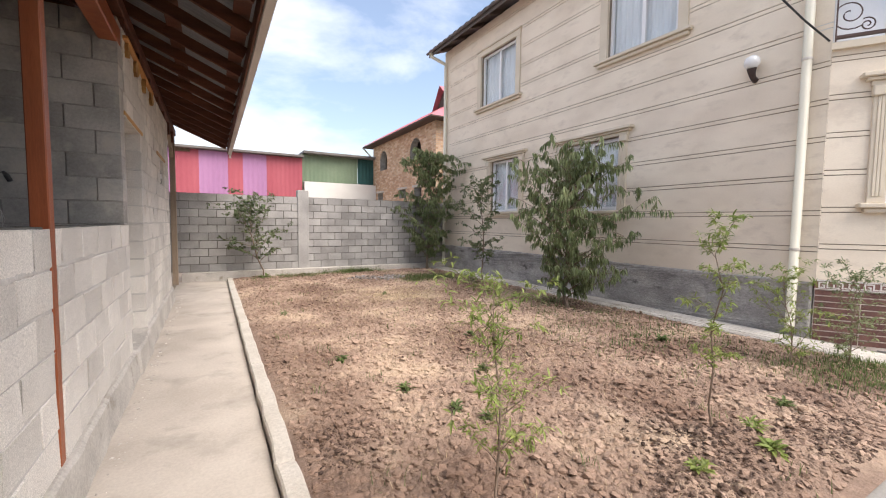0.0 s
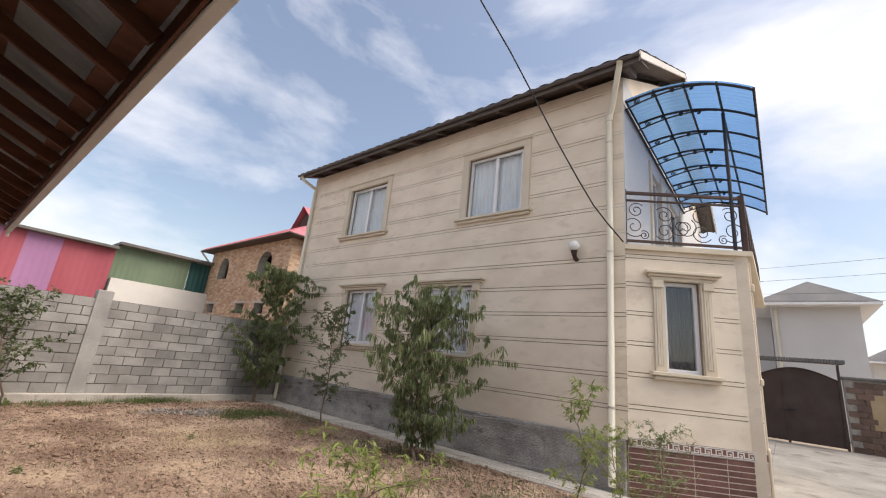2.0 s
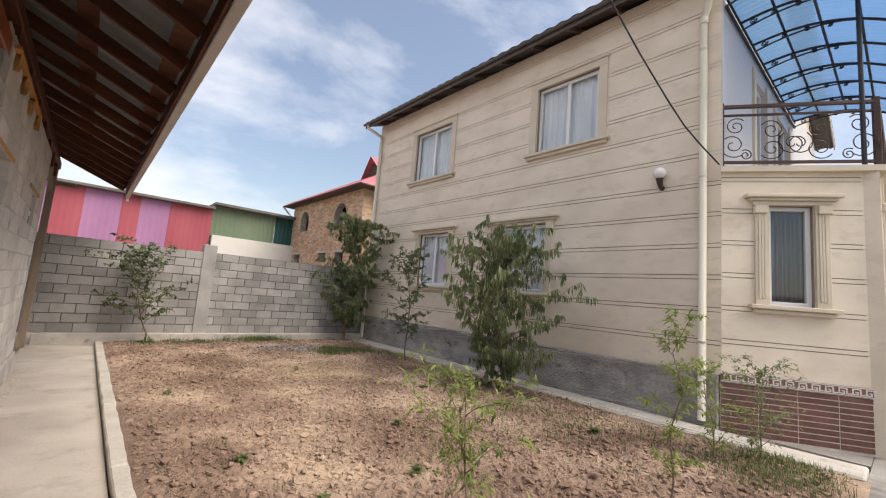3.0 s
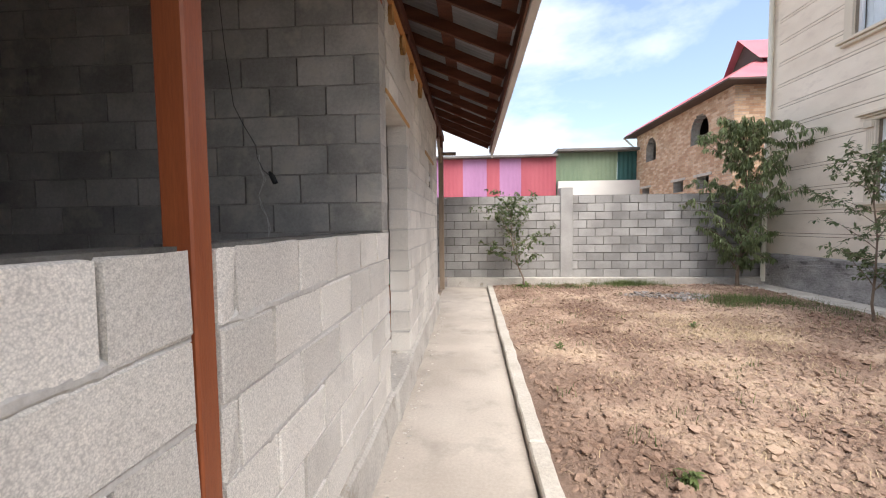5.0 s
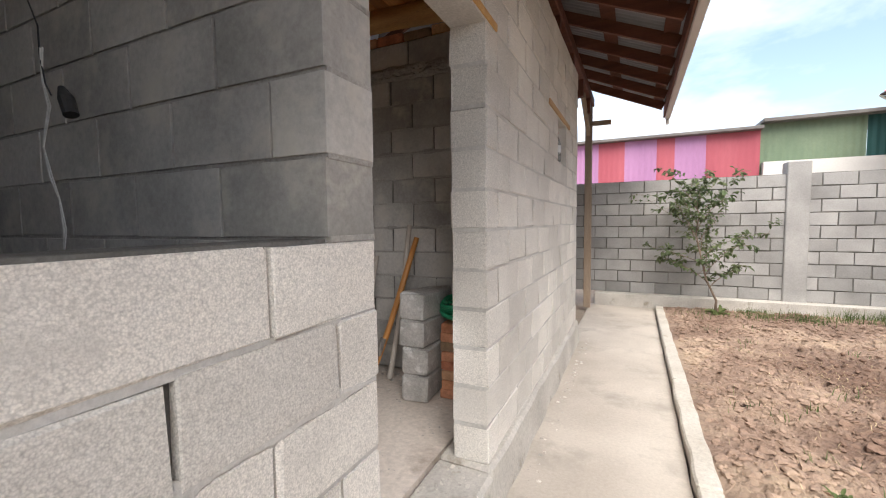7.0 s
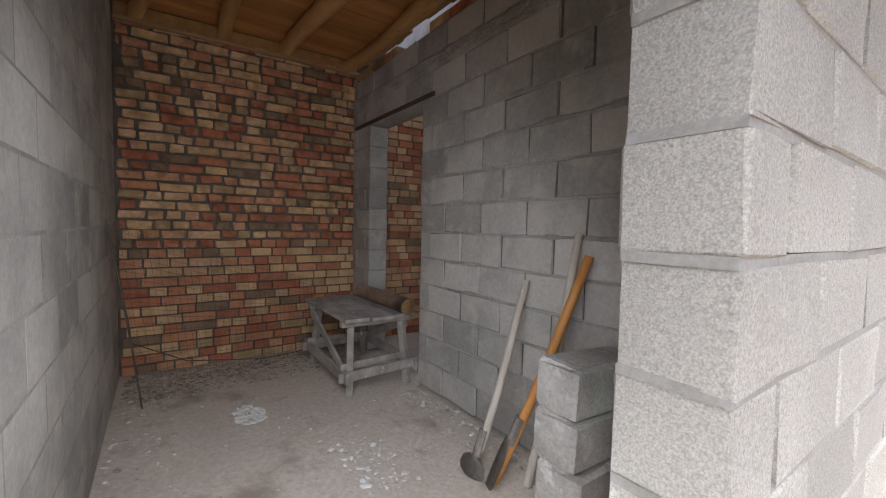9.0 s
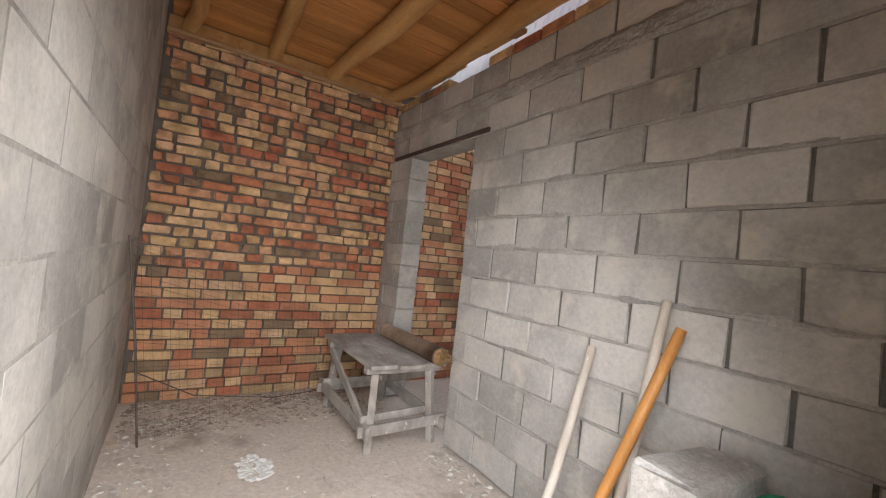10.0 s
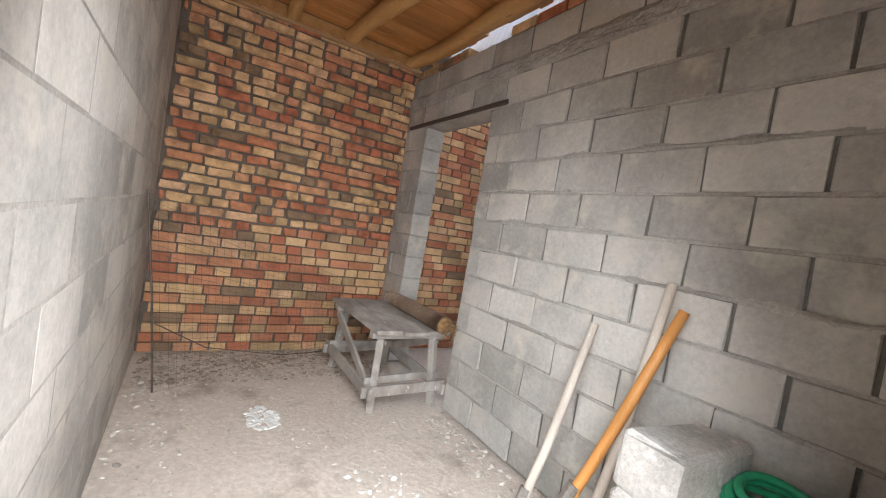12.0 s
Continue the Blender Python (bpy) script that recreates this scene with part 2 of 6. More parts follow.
BOARD = mat("orange_ceiling_board", (0.42, 0.185, 0.06), (0.54, 0.265, 0.09), 3, 50, 0.65, 0.3, 0.003, grain=0.28, rand=0.22, island=True, stretch_by=(5, 0.5, 5), spots=(6, 0.66, 0.72, (0.2, 0.09, 0.04)))
GREY_WOOD = mat("grey_weathered_wood", (0.27, 0.24, 0.215), (0.42, 0.39, 0.355), 4, 70, 0.9, 0.5, 0.003, grain=0.22, stretch_by=(1.2, 3, 2), spots=(9, 0.62, 0.7, (0.68, 0.67, 0.64)))
BARK = mat("bark", (0.22, 0.15, 0.10), (0.30, 0.22, 0.16), 9, 60, 0.95, 0.9, 0.008, grain=0.35)
STRAW = mat("straw_end", (0.36, 0.23, 0.11), (0.25, 0.14, 0.06), 20, 120, 0.95, 0.9, 0.01, grain=0.4)
PALE_HANDLE = mat("pale_wooden_handle", (0.56, 0.50, 0.43), (0.46, 0.40, 0.34), 5, 60, 0.7, 0.3, 0.002, grain=0.2, stretch_by=(4, 4, 0.5), spots=(8, 0.64, 0.7, (0.7, 0.69, 0.66)))
ORANGE_HANDLE = mat("orange_varnished_handle", (0.52, 0.22, 0.055), (0.60, 0.29, 0.09), 5, 60, 0.45, 0.2, 0.002, grain=0.2, stretch_by=(4, 4, 0.5), spec=0.5)
STEEL_DIRTY = mat("dirty_steel", (0.22, 0.20, 0.18), (0.34, 0.31, 0.28), 8, 60, 0.6, 0.4, 0.003, grain=0.3, metal=0.6)
HOSE = mat("green_hose", (0.02, 0.24, 0.11), (0.03, 0.30, 0.15), 8, 60, 0.5, 0.1, grain=0.12, spec=0.4)
WIRE_DARK = mat("dark_wire", (0.10, 0.085, 0.07), (0.16, 0.12, 0.10), 8, 60, 0.7, 0.0, metal=0.4)
CABLE = mat("black_cable", (0.03, 0.03, 0.032), (0.045, 0.045, 0.045), 8, 60, 0.5, 0.0)
WIRE_WHITE = mat("white_wire", (0.62, 0.61, 0.58), (0.5, 0.49, 0.46), 8, 60, 0.6, 0.0)
IRON = mat("brown_wrought_iron", (0.07, 0.045, 0.038), (0.095, 0.06, 0.05), 4, 50, 0.5, 0.1, grain=0.1, metal=0.3)
IRON_BLACK = mat("black_iron", (0.03, 0.03, 0.035), (0.045, 0.045, 0.05), 4, 50, 0.5, 0.1, grain=0.1, metal=0.3)
TILE_BROWN = mat("brown_split_tile", (0.125, 0.062, 0.052), (0.18, 0.092, 0.075), 6, 40, 0.55, 0.6, 0.006, grain=0.3, rand=0.15)
TILE_JOINT = mat("tile_joint", (0.62, 0.55, 0.50), (0.54, 0.47, 0.42), 6, 40, 0.9, 0.2)
KEY_WHITE = mat("white_key_tile", (0.68, 0.64, 0.60), (0.62, 0.58, 0.54), 5, 40, 0.4, 0.0, grain=0.05)
KEY_BROWN = mat("brown_key_tile", (0.22, 0.115, 0.095), (0.19, 0.095, 0.08), 5, 40, 0.4, 0.0, grain=0.1)
BRICKS = [(0.50, 0.21, 0.12), (0.61, 0.41, 0.23), (0.46, 0.175, 0.105), (0.67, 0.475, 0.28), (0.55, 0.27, 0.155), (0.63, 0.43, 0.25), (0.40, 0.165, 0.10), (0.57, 0.32, 0.19), (0.65, 0.45, 0.25), (0.48, 0.22, 0.13), (0.45, 0.325, 0.185), (0.59, 0.365, 0.225), (0.53, 0.26, 0.16), (0.65, 0.44, 0.28), (0.27, 0.19, 0.125)]
BRICK = mat("old_mixed_brick", (1.22, 1.16, 1.10), (0.72, 0.66, 0.60), 11, 60, 0.95, 0.6, 0.006, grain=0.2, ramp=BRICKS)
BRICK_JOINED = mat("old_mixed_brick_far", (1.12, 1.08, 1.04), (0.80, 0.76, 0.72), 7, 60, 0.95, 0.6, 0.006, grain=0.2, ramp=BRICKS, island=True)
BRICK_HOUSE = mat("pale_orange_brick", (1, 1, 1), (0.85, 0.84, 0.82), 2, 30, 0.95, 0.4, 0.01, grain=0.15, island=True,
                  ramp=[(0.54, 0.37, 0.245), (0.61, 0.44, 0.31), (0.50, 0.32, 0.21), (0.65, 0.49, 0.355), (0.57, 0.40, 0.27), (0.46, 0.29, 0.19)])
PINK_ROOF = mat("pink_red_metal_roof", (0.47, 0.15, 0.175), (0.54, 0.20, 0.22), 0.8, 20, 0.45, 0.05, grain=0.08, metal=0.1)
RED_SHEET = mat("red_sheet_wall", (0.31, 0.066, 0.088), (0.37, 0.092, 0.115), 0.7, 10, 0.6, 0.1, grain=0.08, stretch_by=(1, 1, 0.3))
PURPLE_SHEET = mat("lilac_sheet_wall", (0.31, 0.15, 0.28), (0.36, 0.18, 0.32), 0.7, 10, 0.6, 0.1, grain=0.08, stretch_by=(1, 1, 0.3))
GREEN_SHEET = mat("green_sheet_wall", (0.13, 0.18, 0.115), (0.17, 0.22, 0.145), 0.7, 10, 0.6, 0.1, grain=0.08)
TEAL_SHEET = mat("teal_sheet_wall", (0.018, 0.065, 0.06), (0.025, 0.085, 0.08), 0.7, 10, 0.6, 0.1, grain=0.08)
PALE_WALL = mat("pale_plaster_wall", (0.55, 0.53, 0.50), (0.64, 0.62, 0.58), 0.6, 15, 0.9, 0.2, grain=0.08, spots=(1.5, 0.6, 0.75, (0.45, 0.42, 0.38)))
WHITE_WALL = mat("white_house_wall", (0.53, 0.53, 0.53), (0.58, 0.58, 0.58), 0.4, 15, 0.85, 0.05, grain=0.04)
GREY_TILE = mat("grey_roof_tile", (0.12, 0.12, 0.125), (0.17, 0.165, 0.165), 0.8, 12, 0.8, 0.3, grain=0.25)
GATE_BROWN = mat("dark_brown_gate", (0.055, 0.038, 0.035), (0.075, 0.055, 0.05), 1.5, 30, 0.5, 0.05, grain=0.08, metal=0.2)
BROWN_STONE = mat("brown_clad_stone", (0.13, 0.085, 0.07), (0.19, 0.13, 0.105), 2.5, 20, 0.8, 0.4, 0.01, grain=0.25, rand=0.25)
TAN_STONE = mat("tan_panel", (0.36, 0.27, 0.16), (0.43, 0.33, 0.21), 2, 20, 0.8, 0.2, grain=0.15)
LEAF = mat("peach_leaf", (0.15, 0.195, 0.085), (0.26, 0.30, 0.15), 2.5, 30, 0.38, 0.0, grain=0.2, rand=0.40, island=True, thin=0.5, spec=0.35)
LEAF_BRIGHT = mat("young_leaf", (0.18, 0.24, 0.06), (0.28, 0.33, 0.10), 2.5, 30, 0.5, 0.0, grain=0.2, rand=0.35, island=True, thin=0.5, spec=0.35)
LEAF_DULL = mat("dull_sapling_leaf", (0.11, 0.15, 0.07), (0.17, 0.20, 0.10), 2.5, 30, 0.6, 0.0, grain=0.2, rand=0.35, island=True, thin=0.5)
GRASS = mat("green_grass", (0.10, 0.14, 0.05), (0.16, 0.20, 0.075), 2.5, 30, 0.6, 0.0, grain=0.2, rand=0.4, island=True, thin=0.5)
DRY = mat("dry_straw", (0.40, 0.31, 0.18), (0.48, 0.38, 0.24), 2.5, 30, 0.8, 0.0, grain=0.2, rand=0.3, island=True)
WOODY = mat("twig_bark", (0.17, 0.125, 0.09), (0.24, 0.18, 0.14), 8, 60, 0.9, 0.5, 0.003, grain=0.3)
ASH = mat("burnt_debris", (0.13, 0.115, 0.105), (0.26, 0.24, 0.225), 8, 50, 1.0, 0.6, 0.01, grain=0.4, rand=0.5, island=True)
RUBBLE = mat("grey_rubble", (0.46, 0.42, 0.37), (0.58, 0.54, 0.49), 6, 60, 1.0, 0.5, 0.006, grain=0.25, rand=0.3, island=True)
LIME = mat("white_lime", (0.74, 0.73, 0.71), (0.66, 0.64, 0.61), 10, 60, 1.0, 0.6, 0.006, grain=0.1)
LAMP_WHITE = mat("opal_lamp_glass", (0.78, 0.78, 0.77), (0.74, 0.74, 0.73), 3, 30, 0.25, 0.0, grain=0.02, spec=0.5)


def glass(name, tint, rough=0.02, alpha=0.25):
    """A thin pane: see-through with a glossy coat."""
    m = bpy.data.materials.new(name)
    m.use_nodes = True
    t = m.node_tree
    t.nodes.clear()
    clear = t.nodes.new("ShaderNodeBsdfTransparent")
    clear.inputs["Color"].default_value = (*tint, 1)
    gloss = t.nodes.new("ShaderNodeBsdfGlossy")
    gloss.inputs["Roughness"].default_value = rough
    mx = t.nodes.new("ShaderNodeMixShader")
    out = t.nodes.new("ShaderNodeOutputMaterial")
    mx.inputs["Fac"].default_value = alpha
    t.links.new(clear.outputs["BSDF"], mx.inputs[1])
    t.links.new(gloss.outputs["BSDF"], mx.inputs[2])
    t.links.new(mx.outputs["Shader"], out.inputs["Surface"])
    return m


CLEAR_PLASTIC = glass("clear_plastic", (0.80, 0.84, 0.84), 0.12, 0.18)
CAP_RED = mat("red_plastic", (0.55, 0.05, 0.04), (0.5, 0.045, 0.04), 5, 40, 0.4, 0.0, grain=0.04, spec=0.5)
PANE = glass("window_pane", (0.93, 0.95, 0.96), 0.02, 0.06)


def polycarbonate(name):
    m = bpy.data.materials.new(name)
    m.use_nodes = True
    t = m.node_tree
    t.nodes.clear()
    clear = t.nodes.new("ShaderNodeBsdfTransparent")
    clear.inputs["Color"].default_value = (0.085, 0.19, 0.40, 1)
    through_light = t.nodes.new("ShaderNodeBsdfTranslucent")
    through_light.inputs["Color"].default_value = (0.14, 0.285, 0.50, 1)
    gloss = t.nodes.new("ShaderNodeBsdfGlossy")
    gloss.inputs["Roughness"].default_value = 0.2
    a, b = t.nodes.new("ShaderNodeMixShader"), t.nodes.new("ShaderNodeMixShader")
    a.inputs["Fac"].default_value, b.inputs["Fac"].default_value = 0.5, 0.08
    out = t.nodes.new("ShaderNodeOutputMaterial")
    t.links.new(clear.outputs["BSDF"], a.inputs[1])
    t.links.new(through_light.outputs["BSDF"], a.inputs[2])
    t.links.new(a.outputs["Shader"], b.inputs[1])
    t.links.new(gloss.outputs["BSDF"], b.inputs[2])
    t.links.new(b.outputs["Shader"], out.inputs["Surface"])
    return m


POLY = polycarbonate("blue_polycarbonate")
rng = random.Random(7)


# ---------- building helpers ----------
def mesh_of(bm, name):
    me = bpy.data.meshes.new(name)
    bm.to_mesh(me)
    bm.free()
    return me


def part(name, bm, material, parent=None, label="", smooth=False):
    """Links a bmesh as one mesh object under a thing or a part."""
    me = mesh_of(bm, name)
    me.materials.append(material)
    if smooth:
        me.polygons.foreach_set("use_smooth", [True] * len(me.polygons))
    ob = new(name, me)
    ob.parent = parent
    if label:
        tagged(ob, label)
    return ob


def thing(name, label, category, at=(0, 0, 0), group="", kind=""):
    ob = new(name)
    ob.location = at
    ob.empty_display_size = 0.1
    return tagged(ob, label, category, group, kind)


def box(bm, x0, x1, y0, y1, z0, z1, bevel=0.0, m=None):
    """An axis-aligned box, with chamfered edges where bevel is given, moved by m."""
    v = [bm.verts.new((x, y, z)) for z in (z0, z1) for y in (y0, y1) for x in (x0, x1)]
    f = [bm.faces.new([v[i] for i in q]) for q in ((0, 2, 3, 1), (4, 5, 7, 6), (0, 1, 5, 4), (2, 6, 7, 3), (0, 4, 6, 2), (1, 3, 7, 5))]
    made = v
    if bevel:
        e = {e for q in f for e in q.edges}
        res = bmesh.ops.bevel(bm, geom=list(e), offset=bevel, segments=1, affect="EDGES")
        made = list({w for q in res["faces"] for w in q.verts})
    if m is not None:
        for w in made:
            w.co = m @ w.co
    return made


def one_box(*a, **k):
    bm = bmesh.new()
    box(bm, *a, **k)
    return bm


def tube(bm, points, radii, sides=8, caps=True, jitter=0.0, seed=0):
    """A tapered tube along points."""
    r = random.Random(seed)
    pts = [Vector(p) for p in points]
    if not hasattr(radii, "__len__"):
        radii = [radii] * len(pts)
    rings = []
    for i, p in enumerate(pts):
        way = (pts[min(i + 1, len(pts) - 1)] - pts[max(i - 1, 0)]).normalized()
        side = way.cross(Vector((0, 0, 1)) if abs(way.z) < 0.9 else Vector((1, 0, 0))).normalized()
        up = side.cross(way)
        ring = []
        for k in range(sides):
            a = 2 * math.pi * k / sides
            s = radii[i] * (1 + r.uniform(-jitter, jitter))
            ring.append(bm.verts.new(p + side * (math.cos(a) * s) + up * (math.sin(a) * s)))
        rings.append(ring)
    for a, b in zip(rings, rings[1:]):
        for k in range(sides):
            bm.faces.new((a[k], a[(k + 1) % sides], b[(k + 1) % sides], b[k]))
    if caps:
        bm.faces.new(rings[0])
        bm.faces.new(rings[-1][::-1])


def one_tube(*a, **k):
    bm = bmesh.new()
    tube(bm, *a, **k)
    return bm


def beam(bm, a, b, w, h, bevel=0.0, twist=0.0):
    """A squared timber from a to b, w across and h deep."""
    a, b = Vector(a), Vector(b)
    way = b - a
    q = way.to_track_quat("X", "Z").to_matrix().to_4x4()
    box(bm, 0, way.length, -w / 2, w / 2, -h / 2, h / 2, bevel, Matrix.Translation(a) @ q @ pose(0, 0, 0, twist))


def one_beam(*a, **k):
    bm = bmesh.new()
    beam(bm, *a, **k)
    return bm


def from_arrays(name, verts, faces, material, parent=None, label="", category="", kind="", smooth=False):
    me = bpy.data.meshes.new(name)
    me.from_pydata(verts, [], faces)
    me.materials.append(material)
    if smooth:
        me.polygons.foreach_set("use_smooth", [True] * len(me.polygons))
    ob = new(name, me)
    ob.parent = parent
    return tagged(ob, label, category, "", kind)


def free_spans(length, zmid, holes):
    """What is left of 0..length at height zmid when the holes (u0, u1, z0, z1) are taken out."""
    spans = [(0.0, length)]
    for u0, u1, z0, z1 in holes:
        if z0 < zmid < z1:
            cut = []
            for a, b in spans:
                if u1 <= a or u0 >= b:
                    cut.append((a, b))
                    continue
                if u0 > a:
                    cut.append((a, u0))
                if u1 < b:
                    cut.append((u1, b))
            spans = cut
    return spans


BLOCK_MESHES = {}


def rough_block(length, width, height, material, chip, variant, arris=0.004):
    """A block with broken edges, centred in plan, base at 0; alike blocks share one mesh."""
    key = (round(length, 2), width, round(height, 3), material.name, variant, arris)
    if key not in BLOCK_MESHES:
        r = random.Random(hash((key[0], variant)) % 1000)
        bm = bmesh.new()
        box(bm, -length / 2, length / 2, -width / 2, width / 2, 0, height, arris)
        for v in bm.verts:
            v.co += Vector([r.uniform(-chip, chip) for _ in range(3)])
            if chip > 0.001 and r.random() < 0.10:
                v.co *= 1 - r.uniform(0.01, 0.035)
        me = mesh_of(bm, "block")
        me.materials.append(material)
        BLOCK_MESHES[key] = me
    return BLOCK_MESHES[key]


def block_wall(name, m, length, z0, courses, holes=(), thick=0.19, pitch=0.2013, unit=0.402, material=BLOCK, mortar=MORTAR,
               label="", joint=0.009, chip=0.003, start=0.0, recess=0.008, jut=0.003, seed=1, piece="block", back=None, bed=0.003, bed_mat=None, arris=0.004, phase=None):
    """A wall of separate blocks on a recessed mortar core. Local u runs along the wall, v from 0 to thick, z up."""
    r = random.Random(seed)
    bm = bmesh.new()
    beds = bmesh.new()
    core_pieces = []
    for c in range(courses):
        za = z0 + c * pitch
        for a, b in free_spans(length, za + pitch / 2, holes):
            box(bm, a + 0.014, b - 0.014, recess, thick - (recess if back is None else back), za, za + pitch - (0.004 if c == courses - 1 else 0), 0, m)
            if c:
                box(beds, a + 0.004, b - 0.004, bed, thick - (back + 0.0002 if back is not None else bed), za - joint - 0.001, za + 0.004, 0, m)
            if phase is None:
                u = a - (((c % 2) * unit / 2 + start) % unit)
            else:
                u = a - (a - phase - (c % 2) * unit / 2) % unit
            while u < b:
                ua, ub = max(u, a), min(u + unit, b)
                if b - ub < 0.05:
                    ub = b
                if ub - ua > 0.04:
                    core_pieces.append((ua, ub, za))
                if ub == b:
                    break
                u += unit
    wall = part(name, bm, mortar)
    tagged(wall, label, "wall", "", "structure")
    part("mortar_beds", beds, bed_mat or mortar, wall)
    for ua, ub, za in core_pieces:
        ln = ub - ua - joint
        ob = new(piece, rough_block(ln, thick, pitch - joint, material, chip, r.randrange(6), arris))
        ob.parent = wall
        turn = 180 if r.random() < 0.5 else 0
        ob.matrix_local = m @ pose((ua + ub) / 2, thick / 2 + r.uniform(-jut, jut), za + r.uniform(0, 0.003), 0, r.uniform(-0.25, 0.25), turn + r.uniform(-120, 120) * jut)
    return wall


def along_y(x, y):
    """A wall frame whose u runs along +y from (x, y); the thickness goes to -x."""
    return Matrix.Translation((x, y, 0)) @ pose(0, 0, 0, 0, 0, 90)


def along_x(x, y):
    return Matrix.Translation((x, y, 0))


# ---------- ground ----------
bm = bmesh.new()
bm.faces.new([bm.verts.new((x, y, -0.06)) for x, y in ((-400, -400), (400, -400), (400, 400), (-400, 400))])
tagged(part("ground", bm, EARTH), "bare brown earth reaching out beyond the yard", "ground", "", "structure")

KX0, KX1 = 0.30, 0.42
tagged(part("path", one_box(-0.74, 0.292, -3.0, 11.62, -0.05, 0.0, 0.004), CONCRETE), "pale poured concrete garden path beside the block shed", "path", "", "structure")
kerb = tagged(new("kerb"), "rough pale concrete kerb between path and dug soil", "kerb", "", "structure")
y = 0.75
while y < 11.3:
    ln = min(rng.uniform(1.6, 2.1), 11.4 - y)
    bm = bmesh.new()
    box(bm, KX0, KX1, y, y + ln - 0.008, -0.05, 0.075 + rng.uniform(-0.006, 0.006), 0.012)
    bmesh.ops.subdivide_edges(bm, edges=[e for e in bm.edges if e.calc_length() > 0.5], cuts=22)
    for v in bm.verts:
        v.co += Vector((noise.noise(v.co * 5.0) * 0.012, 0, noise.noise(v.co * 4.0 + Vector((9, 0, 0))) * 0.008 if v.co.z > 0 else 0))
    part("kerb_stone", bm, CONCRETE_KERB, kerb)
    y += ln

tagged(part("yard_paving", one_box(-0.66, 21.2, -6.0, 0.74, -0.05, 0.02, 0.004), YARD), "grey stained concrete yard and driveway", "paving", "", "structure")
tagged(part("yard_paving", one_box(7.0, 21.2, 0.745, 2.2, -0.05, 0.018), YARD), "grey stained concrete driveway beside the house", "paving", "", "structure")
bm = bmesh.new()
box(bm, 6.08, 6.62, 0.74, 11.55, -0.05, 0.085, 0.02)
bmesh.ops.subdivide_edges(bm, edges=[e for e in bm.edges if e.calc_length() > 0.4], cuts=60)
for v in bm.verts:
    v.co.x += noise.noise(v.co * 2.0) * 0.03 if v.co.x < 6.2 else 0.0
    v.co.z += noise.noise(v.co * 3.5) * 0.02 if v.co.z > 0 else 0.0
tagged(part("house_apron", bm, CONCRETE_ROUGH), "narrow rough concrete apron along the foot of the house", "paving", "", "structure")
tagged(part("fence_apron", one_box(-0.66, 6.62, 11.52, 11.895, -0.05, 0.223, 0.01), CONCRETE_ROUGH), "concrete footing strip under the block fence", "paving", "", "structure")


def soil_height(x, y):
    p = Vector((x, y, 0))
    edge = min(1.0, min(x - 0.42, 6.12 - x, 11.52 - y, y - 0.7) / 0.25)
    return 0.045 + max(0.0, edge) * (0.035 + 0.03 * noise.noise(p * 0.9) + 0.026 * noise.noise(p * 3.1) + 0.018 * noise.noise(p * 8.0) + 0.045 * max(0.0, noise.noise(p * 13.0) + 0.12) + 0.020 * noise.noise(p * 29.0)) - 0.09 * math.exp(-((x - 5.62) ** 2 + (y - 4.80) ** 2) / 0.09) + 0.09 * math.exp(-((x - 2.92) ** 2 + (y - 1.36) ** 2) / 0.035)


nx, ny = 286, 520
sx, sy = 5.72 / nx, 10.84 / ny
verts = [(0.41 + i * sx, 0.70 + j * sy, soil_height(0.41 + i * sx, 0.70 + j * sy)) for j in range(ny + 1) for i in range(nx + 1)]
faces = [(j * (nx + 1) + i, j * (nx + 1) + i + 1, (j + 1) * (nx + 1) + i + 1, (j + 1) * (nx + 1) + i) for j in range(ny) for i in range(nx)]
from_arrays("soil_bed", verts, faces, SOIL, None, "freshly dug reddish brown garden soil", "soil", "structure", False)

# ---------- boundary fence of grey blocks ----------
block_wall("wall_fence", along_x(-4.8, 11.70), 11.9, 0.225, 10, material=BLOCK_GREY, pitch=0.1955, unit=0.3945, phase=0.372, label="grey concrete block fence at the garden's end", seed=3, joint=0.014, recess=0.016, bed=0.011, mortar=MORTAR_GREY, chip=0.004, jut=0.005)
tagged(part("fence_pillar", one_box(2.05, 2.34, 11.665, 11.93, 0.20, 2.36, 0.012), BLOCK_GREY), "grey cast concrete pillar in the block fence", "pillar", "", "structure")

# ---------- shed: walls ----------
FX = -0.68          # outer face of the shed's front
Z0 = 0.257          # top of the footing
PITCH = 0.2013
bm = bmesh.new()
for y0, y1 in ((-2.0, 4.78), (4.78, 5.70), (5.70, 9.12)):
    box(bm, -0.95, -0.645 if y0 != 4.78 else -0.63, y0 + 0.001, y1 - 0.001, -0.05, Z0 - (0.0 if y0 != 4.78 else 0.012), 0.02)
bmesh.ops.subdivide_edges(bm, edges=[e for e in bm.edges if e.calc_length() > 0.5], cuts=30)
for v in bm.verts:
    if v.co.x > -0.7:
        v.co.x += noise.noise(v.co * 3.0) * 0.02 + (0.0 if v.co.z > 0.1 else 0.02)
    v.co.z += noise.noise(v.co * 6.0) * 0.008
tagged(part("shed_footing", bm, CONCRETE_ROUGH), "rough cast concrete footing under the shed wall", "footing", "", "structure")

